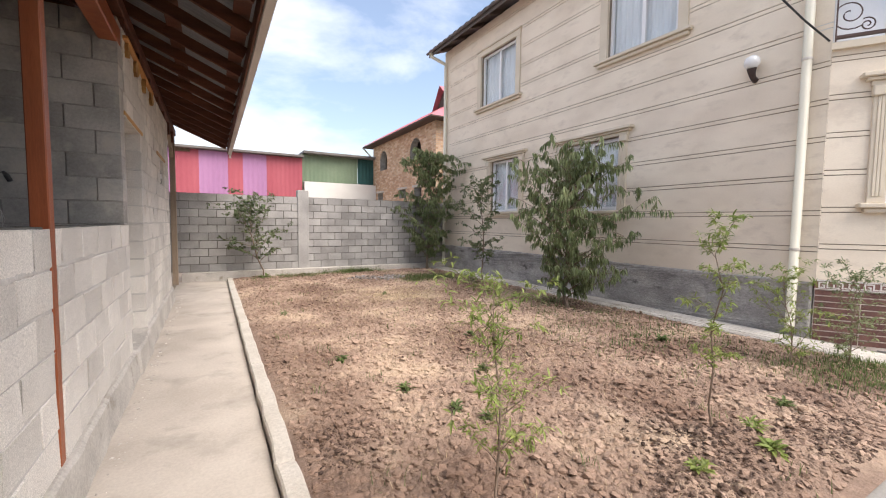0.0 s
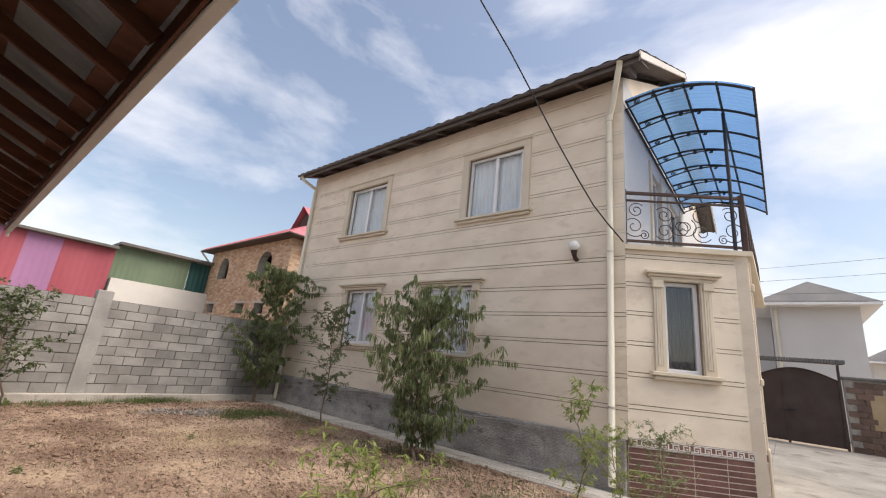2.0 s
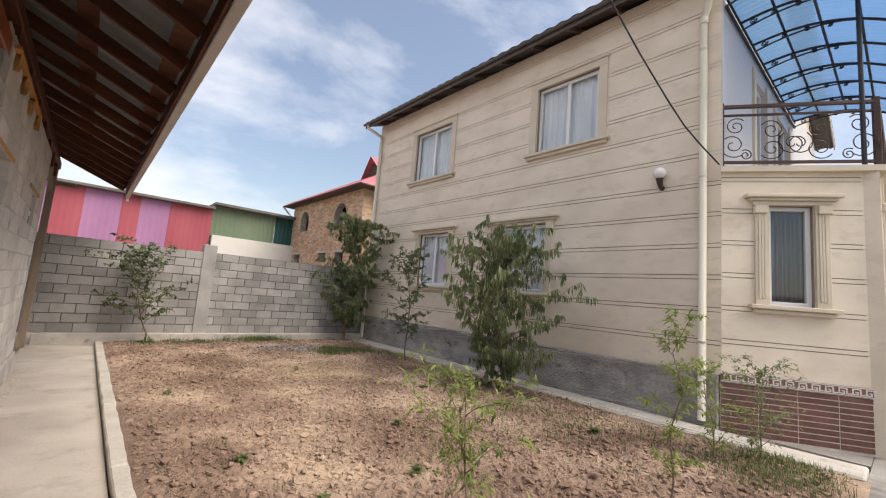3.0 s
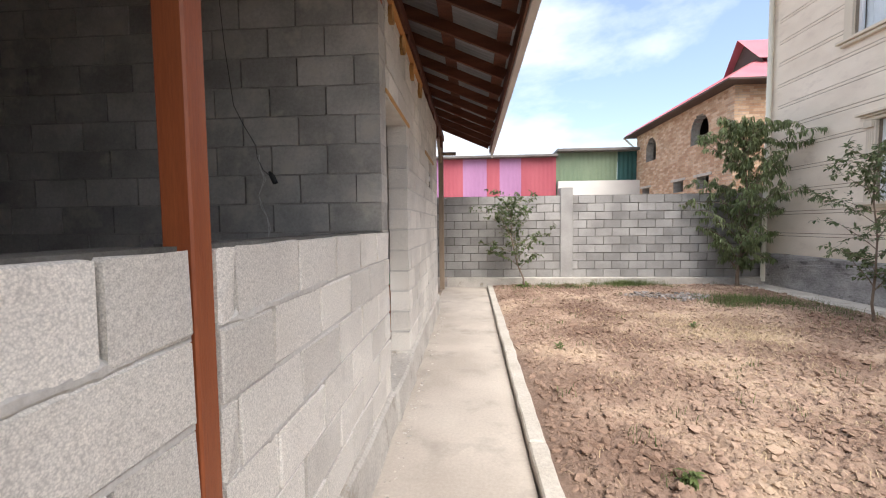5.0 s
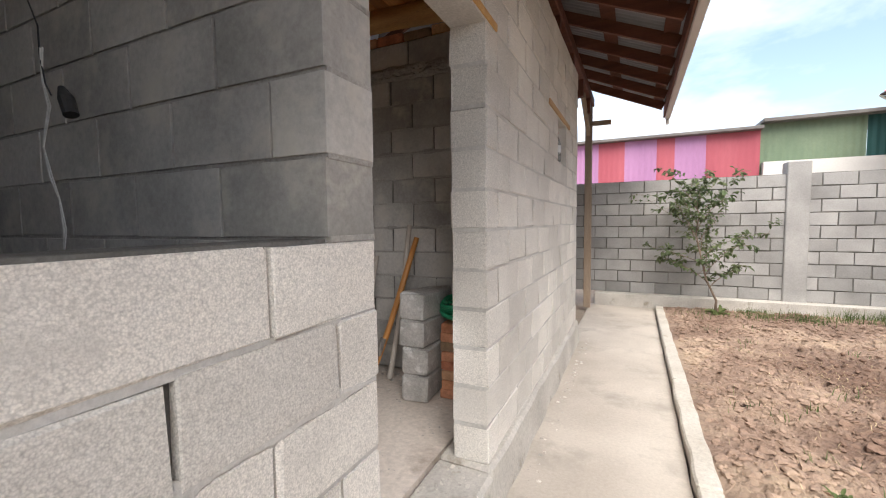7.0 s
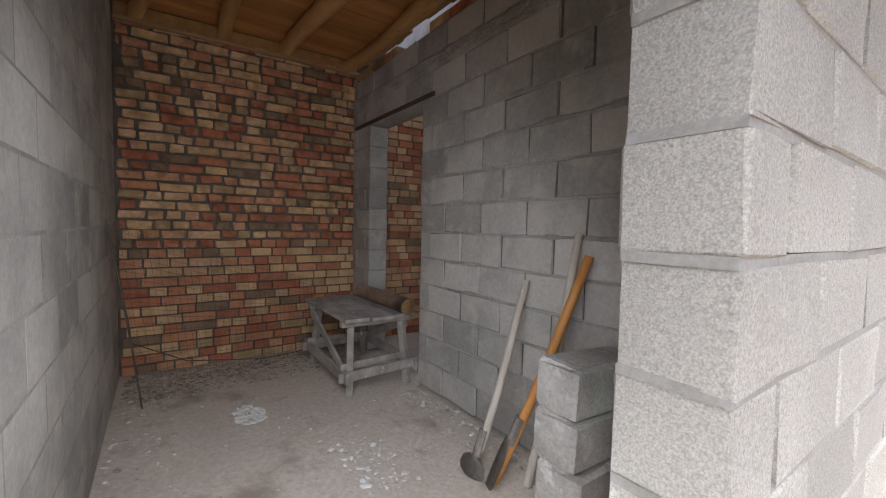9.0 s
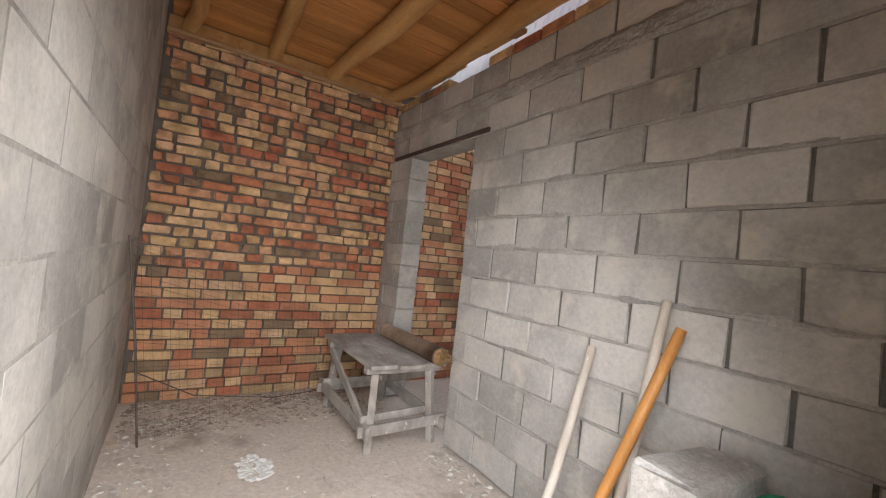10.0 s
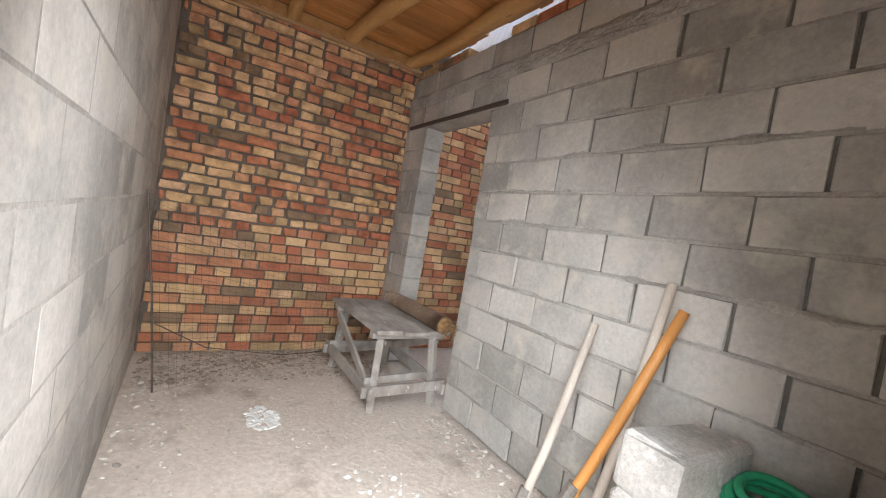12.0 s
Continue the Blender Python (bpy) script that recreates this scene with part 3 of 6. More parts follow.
block_wall("wall_shed_front", along_y(FX, 4.785), 4.33, Z0, 15, [(-0.1, 0.935, 0.0, 2.46), (2.96, 3.44, 2.08, 2.46)],
           label="pale concrete block front wall of the shed", material=BLOCK, phase=0.325, seed=5, mortar=MORTAR_GREY, bed_mat=MORTAR_PALE, recess=0.018, joint=0.014, bed=0.005, chip=0.005)
block_wall("wall_half_porch", along_y(FX, 2.726), 2.054, Z0, 6, label="waist-high pale concrete block wall of the open porch", material=BLOCK, phase=0.276, seed=8, mortar=MORTAR_GREY, bed_mat=MORTAR_PALE, recess=0.022, joint=0.013, bed=0.006, chip=0.005)
# full-height wall out of view, added to keep light out of the porch
block_wall("wall_porch_near", along_y(FX + 0.004, -2.0), 3.7, Z0, 16, label="unseen plain grey block wall added to darken the porch", material=BLOCK, start=0.06, seed=19)
block_wall("wall_half_near", along_y(FX, 1.705), 0.936, Z0, 6, label="waist-high pale concrete block wall beside the path", material=BLOCK, phase=0.11, seed=9, mortar=MORTAR_GREY, bed_mat=MORTAR_PALE, recess=0.022, joint=0.013, bed=0.006, chip=0.005)
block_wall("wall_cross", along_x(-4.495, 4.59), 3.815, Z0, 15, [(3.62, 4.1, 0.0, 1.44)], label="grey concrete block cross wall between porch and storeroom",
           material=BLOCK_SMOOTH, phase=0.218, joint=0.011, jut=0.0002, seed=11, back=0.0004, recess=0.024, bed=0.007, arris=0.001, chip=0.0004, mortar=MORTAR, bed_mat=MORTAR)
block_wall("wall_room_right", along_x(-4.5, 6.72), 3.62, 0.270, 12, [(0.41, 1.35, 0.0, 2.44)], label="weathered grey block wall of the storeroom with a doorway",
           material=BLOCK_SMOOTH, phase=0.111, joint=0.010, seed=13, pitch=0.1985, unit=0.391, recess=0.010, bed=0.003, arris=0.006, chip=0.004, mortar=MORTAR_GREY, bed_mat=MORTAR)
bm = bmesh.new()
rows = []
for j in range(361):
    xv = -4.5 + 3.618 * j / 360
    col = []
    for k in range(13):
        zv = 2.640 + 0.118 * k / 12
        edge = min(1.0, k / 3, (12 - k) / 3)
        p = Vector((xv * 6, zv * 14, 3))
        lump = 0.006 + 0.016 * max(0.0, noise.noise(p) + 0.25) + 0.009 * noise.noise(p * 4.0) + 0.006 * noise.noise(p * 11.0)
        ragged = 0.014 * noise.noise(Vector((xv * 9, k // 7, 5))) if k in (0, 1, 11, 12) else 0.0
        col.append(bm.verts.new((xv, 6.719 - edge * max(0.0, lump), zv + ragged)))
    col = [bm.verts.new((xv, 6.905, 2.655))] + col + [bm.verts.new((xv, 6.905, 2.745))]
    rows.append(col)
for p, q in zip(rows, rows[1:]):
    for k in range(14):
        bm.faces.new((p[k], p[k + 1], q[k + 1], q[k]))
tagged(part("wall_room_band", bm, MORTAR), "thick rough mortar band levelling the block wall", "mortar", "", "structure")
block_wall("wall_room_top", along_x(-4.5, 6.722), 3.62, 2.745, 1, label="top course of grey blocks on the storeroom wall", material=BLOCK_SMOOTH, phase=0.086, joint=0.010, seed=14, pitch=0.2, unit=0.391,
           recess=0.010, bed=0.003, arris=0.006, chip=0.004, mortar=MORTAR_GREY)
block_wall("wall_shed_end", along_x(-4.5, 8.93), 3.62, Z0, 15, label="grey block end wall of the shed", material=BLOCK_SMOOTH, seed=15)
block_wall("wall_porch_end", along_x(-4.5, -2.2), 3.8, Z0, 17, label="grey block end wall of the porch", material=BLOCK_SMOOTH, seed=16)
tagged(part("wall_porch_back", one_box(-4.75, -4.55, -2.2, 4.555, 0.0, 3.66), MORTAR), "plain grey back wall of the open porch", "wall", "", "structure")

bm = bmesh.new()
for yv in (-2.19, -2.03):
    bm.faces.new([bm.verts.new(q) for q in ((-4.5, yv, 3.60), (-0.72, yv, 3.60), (-2.7, yv, 4.46))])
tagged(part("wall_porch_gable", bm, MORTAR), "plain grey gable above the porch's end wall", "wall", "", "structure")

tagged(part("floor_storeroom", one_box(-4.6, -0.96, 4.5, 9.1, 0.0, 0.25), DIRT_FLOOR), "dusty trodden dirt floor of the storeroom", "floor", "", "structure")
tagged(part("floor_porch", one_box(-4.6, -0.96, -2.0, 4.49, 0.0, 0.20), EARTH), "dirt floor of the open porch", "floor", "", "structure")

# lintels
tagged(part("door_lintel", one_box(-0.875, -0.676, 4.79, 5.90, 2.471, 2.508, 0.003), LOG), "raw timber plank over the storeroom's door opening", "lintel", "", "structure")
tagged(part("window_lintel", one_box(-0.875, -0.668, 7.30, 8.42, 2.471, 2.512, 0.003), TIMBER), "raw timber plank over the shed's small window hole", "lintel", "", "structure")
tagged(part("inner_lintel", one_box(-4.42, -2.98, 6.705, 6.92, 2.455, 2.485, 0.003), SOFFIT), "dark timber plank over the inner doorway", "lintel", "", "structure")

# ---------- shed: posts, plates and roof ----------
EAVE_X, EAVE_Z, SLOPE = 0.36, 3.17, 0.43
RIDGE_X = -2.7


def roof_z(x):
    return EAVE_Z + SLOPE * (EAVE_X - x) if x > RIDGE_X else EAVE_Z + SLOPE * (EAVE_X - RIDGE_X) - SLOPE * (RIDGE_X - x)


post = thing("porch_post", "red-brown varnished square timber post set into the half wall", "post", (-0.716, 2.683, 0.1))
part("shaft", one_box(-0.038, 0.036, -0.036, 0.034, 0, 2.99, 0.005), POST_RED, post)
tagged(part("post_grout", one_box(-0.866, -0.756, 2.643, 2.726, 0.2, 1.45, 0.004), MORTAR), "mortar packed behind the post in the half wall", "mortar", "", "structure")
post2 = thing("corner_post", "weathered timber post at the shed's far corner", "post", (-0.76, 11.25, 0.0))
part("shaft", one_box(-0.055, 0.055, -0.055, 0.055, 0, 3.45, 0.005), TIMBER_OLD, post2)
part("bracket", one_box(-0.05, 0.35, -0.04, 0.04, 3.10, 3.17, 0.004), TIMBER_OLD, post2)
part("bracket", one_beam((0.0, -0.9, 3.38), (0.0, 0.0, 2.95), 0.06, 0.09, bevel=0.004), TIMBER_OLD, post2)

plate = thing("wall_plate", "long raw timber plate carrying the shed's rafters", "beam", (-0.74, 4.7, 3.42))
part("timber", one_box(-0.06, 0.06, -6.7, 6.6, 0.0, 0.13, 0.008), RAFTER, plate)
yy = 5.0
while yy < 11:
    part("strut", one_box(-0.05, 0.05, yy - 4.7, yy - 4.6, -0.23, 0.0, 0.006), RAFTER, plate)
    yy += 0.95
porch_beam = thing("porch_beam", "orange-brown timber beam from the post to the cross wall", "beam", (-0.75, 0, 0))
part("timber", one_box(-0.07, 0.07, -2.0, 4.72, 3.05, 3.21, 0.01), POST_RED, porch_beam)
porch_tie = thing("porch_tie", "dark brown timber tie across the porch", "beam", (0, 0, 0))
part("timber", one_box(-4.5, -0.68, 2.6, 2.72, 3.06, 3.18, 0.01), RAFTER, porch_tie)

roof = thing("shed_roof", "corrugated galvanised shed roof on red-brown rafters and battens", "roof", (0, 0, 0))
yy = -2.0
while yy < 11.4:
    bm = bmesh.new()
    x0, x1 = EAVE_X - 0.02, RIDGE_X
    beam(bm, (x0, yy, roof_z(x0) + 0.06), (x1, yy, roof_z(x1) + 0.06), 0.042, 0.12, 0.004)
    part("rafter", bm, RAFTER, roof)
    bm = bmesh.new()
    beam(bm, (-5.1, yy, roof_z(-5.1) + 0.06), (RIDGE_X, yy, roof_z(RIDGE_X) + 0.06), 0.05, 0.12, 0.004)
    part("rafter", bm, RAFTER, roof)
    yy += 0.62
xx = EAVE_X - 0.09
while xx > RIDGE_X:
    part("batten", one_box(xx - 0.07, xx + 0.07, -2.2, 11.42, roof_z(xx) + 0.135, roof_z(xx) + 0.16), RAFTER, roof)
    xx -= 0.58
for side in (0, 1):
    verts, faces = [], []
    n = 760
    xa, xb = (EAVE_X + 0.06, RIDGE_X) if side == 0 else (RIDGE_X, -5.2)
    for j in range(n + 1):
        yv = -2.25 + 13.7 * j / n
        dz = 0.012 * math.sin(2 * math.pi * yv / 0.076)
        verts += [(xa, yv, roof_z(xa) + 0.178 + dz), (xb, yv, roof_z(xb) + 0.178 + dz)]
    cut = n if side == 0 else int(n * (4.9 + 2.25) / 13.7)
    faces = [(2 * j, 2 * j + 1, 2 * j + 3, 2 * j + 2) for j in range(n)]
    from_arrays("roof_sheet", verts[:2 * cut + 2], faces[:cut], SHEET, roof, "grey corrugated metal sheet", smooth=True)
    if cut < n:
        back = int(n * (8.5 + 2.25) / 13.7)
        from_arrays("roof_sheet", verts[2 * back:], faces[:n - back], SHEET, roof, "grey corrugated metal sheet", smooth=True)
        far = int(n * (6.95 + 2.25) / 13.7)
        from_arrays("roof_sheet", verts[2 * cut:2 * far + 2], faces[:far - cut], SHEET_LIGHT, roof, "pale translucent corrugated sheet", smooth=True)
verts = []
for j in range(601):
    xv = -5.2 + 3.0 * j / 600
    dz = 0.022 * math.sin(2 * math.pi * xv / 0.082)
    verts += [(xv, 6.97 + dz, 2.90), (xv, 7.45 + dz, 4.42)]
from_arrays("roof_sheet", verts, [(2 * j, 2 * j + 1, 2 * j + 3, 2 * j + 2) for j in range(600)], SHEET_DIM, roof, "pale translucent corrugated sheet sloping down to the block wall", smooth=True)
bm = bmesh.new()
box(bm, EAVE_X + 0.0, EAVE_X + 0.022, -2.25, 11.44, EAVE_Z - 0.02, EAVE_Z + 0.15, 0.003)
part("fascia", bm, RAFTER, roof)
bm = bmesh.new()
box(bm, EAVE_X + 0.025, EAVE_X + 0.10, -2.26, 11.46, EAVE_Z - 0.04, EAVE_Z + 0.14, 0.008)
box(bm, EAVE_X + 0.04, EAVE_X + 0.09, 11.47, 11.50, EAVE_Z - 0.12, EAVE_Z + 0.08, 0.004)
part("gutter", bm, FASCIA_LIGHT, roof, "grey painted metal gutter along the eave")

# storeroom ceiling of boards on logs
bm = bmesh.new()
xx = -4.6
while xx < -0.75:
    w = rng.uniform(0.10, 0.19)
    box(bm, xx, xx + w - rng.uniform(0.002, 0.012), 4.80 + rng.uniform(0, 0.02), 6.85 + rng.uniform(-0.10, 0.07), 3.165 + rng.uniform(0, 0.008), 3.19 + rng.uniform(0, 0.008))
    xx += w
tagged(part("ceiling_storeroom", bm, BOARD), "orange-brown rough board ceiling on peeled logs", "ceiling", "", "structure")
for k, (yl, rad) in enumerate(((4.93, 0.05), (5.52, 0.055), (6.08, 0.06), (6.66, 0.062))):
    bm = bmesh.new()
    pts = [(-4.55 + i * 0.39, yl + 0.04 * math.sin(i * 0.9 + k * 2) + rng.uniform(-0.02, 0.02), 3.10 + rng.uniform(-0.012, 0.012)) for i in range(11)]
    tube(bm, pts, [rad * (1 + 0.04 * i + rng.uniform(-0.08, 0.08)) for i in range(11)], 12, True, 0.09, k)
    ob = part("ceiling_log", bm, LOG, None, "", True)
    tagged(ob, "peeled orange-brown log carrying the ceiling boards", "log", "ceiling logs")

# ---------- storeroom: old brick wall ----------
bm = bmesh.new()
box(bm, -4.75, -4.526, 4.56, 8.92, 0.2, 3.62)
brick_wall = tagged(part("wall_brick", bm, MORTAR_DARK), "old red and yellow mixed brick back wall with rough mortar", "wall", "", "structure")
bricks = []
r = random.Random(21)
row, z = 0, 0.25
while z < 3.0:
    y = 4.785 - r.uniform(0, 0.12)
    while y < 8.9:
        ln = r.choice((0.25, 0.25, 0.125, 0.125, 0.125, 0.125, 0.18))
        a, b = max(y, 4.79), min(y + ln, 8.9)
        if b - a > 0.04:
            bricks.append((a, b, z))
        y += ln + 0.002
    z += 0.0785
near = sorted((q for q in bricks if q[1] < 7.1), key=lambda q: -q[2])[:300]
chosen = set(near)
bm = bmesh.new()
MESHES = {}
for a, b, z in bricks:
    jut = r.uniform(-0.012, 0.010)
    if (a, b, z) in chosen:
        key = (round(b - a, 2), r.randrange(8))
        if key not in MESHES:
            bb = bmesh.new()
            box(bb, -0.05, 0.0, -key[0] / 2 + 0.009, key[0] / 2 - 0.009, 0.008, 0.070, 0.007)
            for v in bb.verts:
                v.co += Vector([r.uniform(-0.008, 0.008) for _ in range(3)])
            me = mesh_of(bb, "brick")
            me.materials.append(BRICK)
            MESHES[key] = me
        ob = new("brick", MESHES[key])
        ob.parent = brick_wall
        ob.matrix_local = pose(-4.5 + jut, (a + b) / 2, z + r.uniform(-0.003, 0.003), r.uniform(-1.6, 1.6), 0, r.uniform(-2.5, 2.5))
    else:
        box(bm, -4.55, -4.5 + jut, a + 0.006, b - 0.006, z + 0.006, z + 0.072)
rest = part("brickwork", bm, BRICK_JOINED, brick_wall)
tagged(rest, kind="stuff")
tagged(part("wall_top_timber", one_box(-4.68, -4.515, 4.79, 6.76, 3.047, 3.163, 0.006), LOG), "raw timber bedded on top of the brick wall", "beam", "", "structure")
tagged(part("wall_top_plank", one_box(-4.62, -4.46, 4.79, 6.74, 3.02, 3.045, 0.003), TIMBER), "raw timber plank on top of the brick wall", "plank", "", "structure")
# smeared mortar ridges on the inner block wall
for zr, x0, x1, seed, size in ((1.660, -2.9, -2.0, 5, 0.7), (2.057, -2.4, -1.2, 6, 0.55), (1.858, -3.1, -2.3, 7, 0.5), (1.461, -1.9, -1.0, 8, 0.6), (1.064, -2.8, -2.1, 9, 0.55), (2.255, -2.7, -1.7, 10, 0.45), (1.263, -3.0, -2.4, 11, 0.5)):
    bm = bmesh.new()
    n = 140
    top_row, low_row, mid_row = [], [], []
    for j in range(n + 1):
        xv = x0 + (x1 - x0) * j / n
        w = size * (0.012 + 0.045 * max(0.0, noise.noise(Vector((xv * 5, seed, 0))) + 0.4 * noise.noise(Vector((xv * 31, seed, 2))) + 0.15))
        d = size * (0.004 + 0.018 * abs(noise.noise(Vector((xv * 15, seed, 4)))))
        zz = zr + 0.012 * noise.noise(Vector((xv * 3, seed, 8)))
        top_row.append(bm.verts.new((xv, 6.718, zz + w)))
        mid_row.append(bm.verts.new((xv, 6.718 - d, zz)))
        low_row.append(bm.verts.new((xv, 6.718, zz - w * 0.8)))
    for j in range(n):
        bm.faces.new((top_row[j], top_row[j + 1], mid_row[j + 1], mid_row[j]))
        bm.faces.new((mid_row[j], mid_row[j + 1], low_row[j + 1], low_row[j]))
    tagged(part("mortar_ridge", bm, MORTAR), "rough smeared mortar ridge on the block wall", "mortar", "", "structure")
# pale mortar smeared over the joints of the half wall
for zr, y0, y1, seed in ((Z0 + 5 * PITCH, 2.75, 3.5, 2), (Z0 + 4 * PITCH, 4.0, 4.75, 3), (Z0 + 3 * PITCH, 2.9, 3.6, 4), (Z0 + 5 * PITCH, 1.75, 2.5, 6), (Z0 + 4 * PITCH, 1.75, 2.2, 7)):
    bm = bmesh.new()
    rows = []
    for j in range(91):
        yv = y0 + (y1 - y0) * j / 90
        end = min(1.0, j / 8, (90 - j) / 8)
        up = 0.002 + end * (0.008 + 0.030 * max(0.0, noise.noise(Vector((yv * 9, seed, 0))) + 0.5 * noise.noise(Vector((yv * 40, seed, 2))) + 0.1))
        down = 0.002 + end * (0.008 + 0.028 * max(0.0, noise.noise(Vector((yv * 11, seed, 5))) + 0.5 * noise.noise(Vector((yv * 45, seed, 3))) + 0.1))
        d = -0.001 + end * (0.003 + 0.006 * noise.noise(Vector((yv * 31, seed, 9))))
        rows.append([bm.verts.new(q) for q in ((FX - 0.006, yv, zr + up + 0.003), (FX + d, yv, zr + up * 0.5), (FX + d * 0.8, yv, zr - down * 0.5), (FX - 0.006, yv, zr - down - 0.003))])
    for a, c in zip(rows, rows[1:]):
        for k in range(3):
            bm.faces.new((a[k], a[k + 1], c[k + 1], c[k]))
    tagged(part("mortar_smear", bm, MORTAR_PALE), "pale mortar smeared over a joint of the half wall", "mortar", "", "structure")
# loose brick course on top of the inner block wall
course = thing("brick_course", "single course of pale bricks laid on the block wall", "bricks", (0, 0, 0))
xx = -4.45
while xx < -1.0:
    ln = rng.choice((0.25, 0.25, 0.12))
    if rng.random() < 0.97:
        part("brick", one_box(xx, xx + ln - 0.012, 6.728, 6.848, 2.946, 3.012 + rng.uniform(0, 0.01), 0.005), BRICK, course)
    xx += ln

# ---------- the two-storey house ----------
HX, HY0, HY1, HTOP = 6.65, 2.12, 11.68, 6.95
house = thing("house", "two-storey cream stucco house with grooved bands and dark roof", "house", (HX, HY0, 0))
HOME = Matrix.Translation((-HX, -HY0, 0))


def hpart(name, bm, material, parent=house, label="", smooth=False):
    """A part given in world places, put under the house or one of its parts at the house's origin."""
    bmesh.ops.transform(bm, matrix=HOME, verts=bm.verts)
    return part(name, bm, material, parent, label, smooth)


def banded_wall(name, m, length, z0, z1, holes, thick=0.30, label=""):
    """A rendered wall: a core, and stucco bands between pairs of narrow grooves. u along, outer face at v = 0, v inwards."""
    levels = sorted({z0, z1, *[h[2] for h in holes], *[h[3] for h in holes]})
    levels = [z for z in levels if z0 <= z <= z1]
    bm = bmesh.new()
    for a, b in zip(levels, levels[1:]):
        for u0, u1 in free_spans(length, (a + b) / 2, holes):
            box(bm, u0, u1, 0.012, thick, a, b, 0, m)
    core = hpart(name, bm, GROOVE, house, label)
    z = z0
    edges = []
    while z < z1:
        edges.append((z, min(z + 0.385, z1)))
        edges.append((z + 0.397, min(z + 0.447, z1)))
        z += 0.459
    for a, b in edges:
        if b - a < 0.01:
            continue
        cuts = sorted({a, b, *[q for h in holes for q in (h[2], h[3]) if a < q < b]})
        for c, d in zip(cuts, cuts[1:]):
            for u0, u1 in free_spans(length, (c + d) / 2, holes):
                hpart("stucco_band", one_box(u0, u1, 0.0, 0.02, c, d, 0, m), STUCCO, core)
    return core


# u of the west wall runs towards -y, so that v points into the house
WEST = Matrix.Translation((HX, HY1, 0)) @ pose(0, 0, 0, 0, 0, -90) @ Matrix.Diagonal((1, 1, 1, 1))
WINDOWS = [(8.13, 9.62, 4.72, 6.12, False), (4.06, 5.42, 4.65, 6.06, False), (7.93, 9.10, 1.82, 3.17, True), (5.08, 6.42, 1.78, 3.16, True)]
M_WEST = Matrix(((0, 1, 0, HX), (1, 0, 0, HY0), (0, 0, 1, 0), (0, 0, 0, 1)))
banded_wall("wall_west", M_WEST, HY1 - HY0, 0.80, HTOP, [(a - HY0, b - HY0, c, d) for a, b, c, d, _ in WINDOWS])


def window(m, w, h, low, panes=2, curtain=CURTAIN):
    """A white framed window in a moulded surround. Local u across, v inwards, z up from the opening's corner."""
    win = hpart("window", framed(m, w, h), WHITE_PVC, house, "white plastic framed window with drawn curtains")
    for k in range(panes):
        a, b = w * k / panes, w * (k + 1) / panes
        hpart("pane", one_box(a + 0.05, b - 0.05, 0.105, 0.11, 0.06, h - 0.06, m=m), PANE, win).visible_shadow = False
        if panes > 1 and k == 0:
            bm = bmesh.new()
            for q in ((a + 0.03, a + 0.075, 0.03, h - 0.03), (b - 0.05, b - 0.005, 0.03, h - 0.03)):
                box(bm, q[0], q[1], 0.06, 0.10, q[2], q[3], 0.004, m)
            for q in ((0.03, 0.075), (h - 0.075, h - 0.03)):
                box(bm, a + 0.076, b - 0.051, 0.06, 0.10, q[0], q[1], 0.004, m)
            hpart("sash", bm, WHITE_PVC, win)
    verts, faces = [], []
    n = 60
    for j in range(n + 1):
        u = 0.02 + (w - 0.04) * j / n
        if panes > 1 and 0.42 < j / n < 0.5:
            u = 0.02 + (w - 0.04) * 0.42
        v = 0.18 + (0.028 if panes > 1 else 0.055) * math.sin(j * (1.15 if panes > 1 else 0.95)) + 0.01 * math.sin(j * 0.47)
        verts += [HOME @ m @ Vector((u, v, 0.0)), HOME @ m @ Vector((u, v, h))]
    faces = [(2 * j, 2 * j + 1, 2 * j + 3, 2 * j + 2) for j in range(n)]
    from_arrays("curtain", verts, faces, curtain, win, "hanging pleated curtain", smooth=True)
    # surround
    for a, b in ((-0.17, -0.005), (w + 0.005, w + 0.17)):
        bm = bmesh.new()
        box(bm, a, b, -0.035, 0.03, 0.0, h + 0.0, 0.006, m)
        if low:
            for q in (0.3, 0.5, 0.7):
                box(bm, a + (b - a) * q - 0.015, a + (b - a) * q + 0.015, -0.047, -0.034, 0.08, h - 0.12, 0.004, m)
        hpart("jamb_moulding", bm, MOULDING, win)
    bm = bmesh.new()
    if low:
        box(bm, -0.20, w + 0.20, -0.045, 0.03, h + 0.002, h + 0.06, 0.006, m)
        box(bm, -0.25, w + 0.25, -0.085, 0.03, h + 0.061, h + 0.10, 0.008, m)
        box(bm, -0.30, w + 0.30, -0.125, 0.03, h + 0.101, h + 0.15, 0.008, m)
        for a in (-0.19, w + 0.03):
            box(bm, a, a + 0.16, -0.075, 0.0, h - 0.12, h + 0.0, 0.01, m)
    else:
        box(bm, -0.17, w + 0.17, -0.035, 0.03, h + 0.002, h + 0.14, 0.006, m)
        box(bm, -0.20, w + 0.20, -0.06, 0.03, h + 0.141, h + 0.19, 0.01, m)
    hpart("head_moulding", bm, MOULDING, win)
    bm = bmesh.new()
    box(bm, -0.25, w + 0.25, -0.11, 0.06, -0.06, -0.002, 0.01, m)
    box(bm, -0.20, w + 0.20, -0.07, 0.03, -0.12, -0.061, 0.012, m)
    hpart("sill", bm, MOULDING, win)


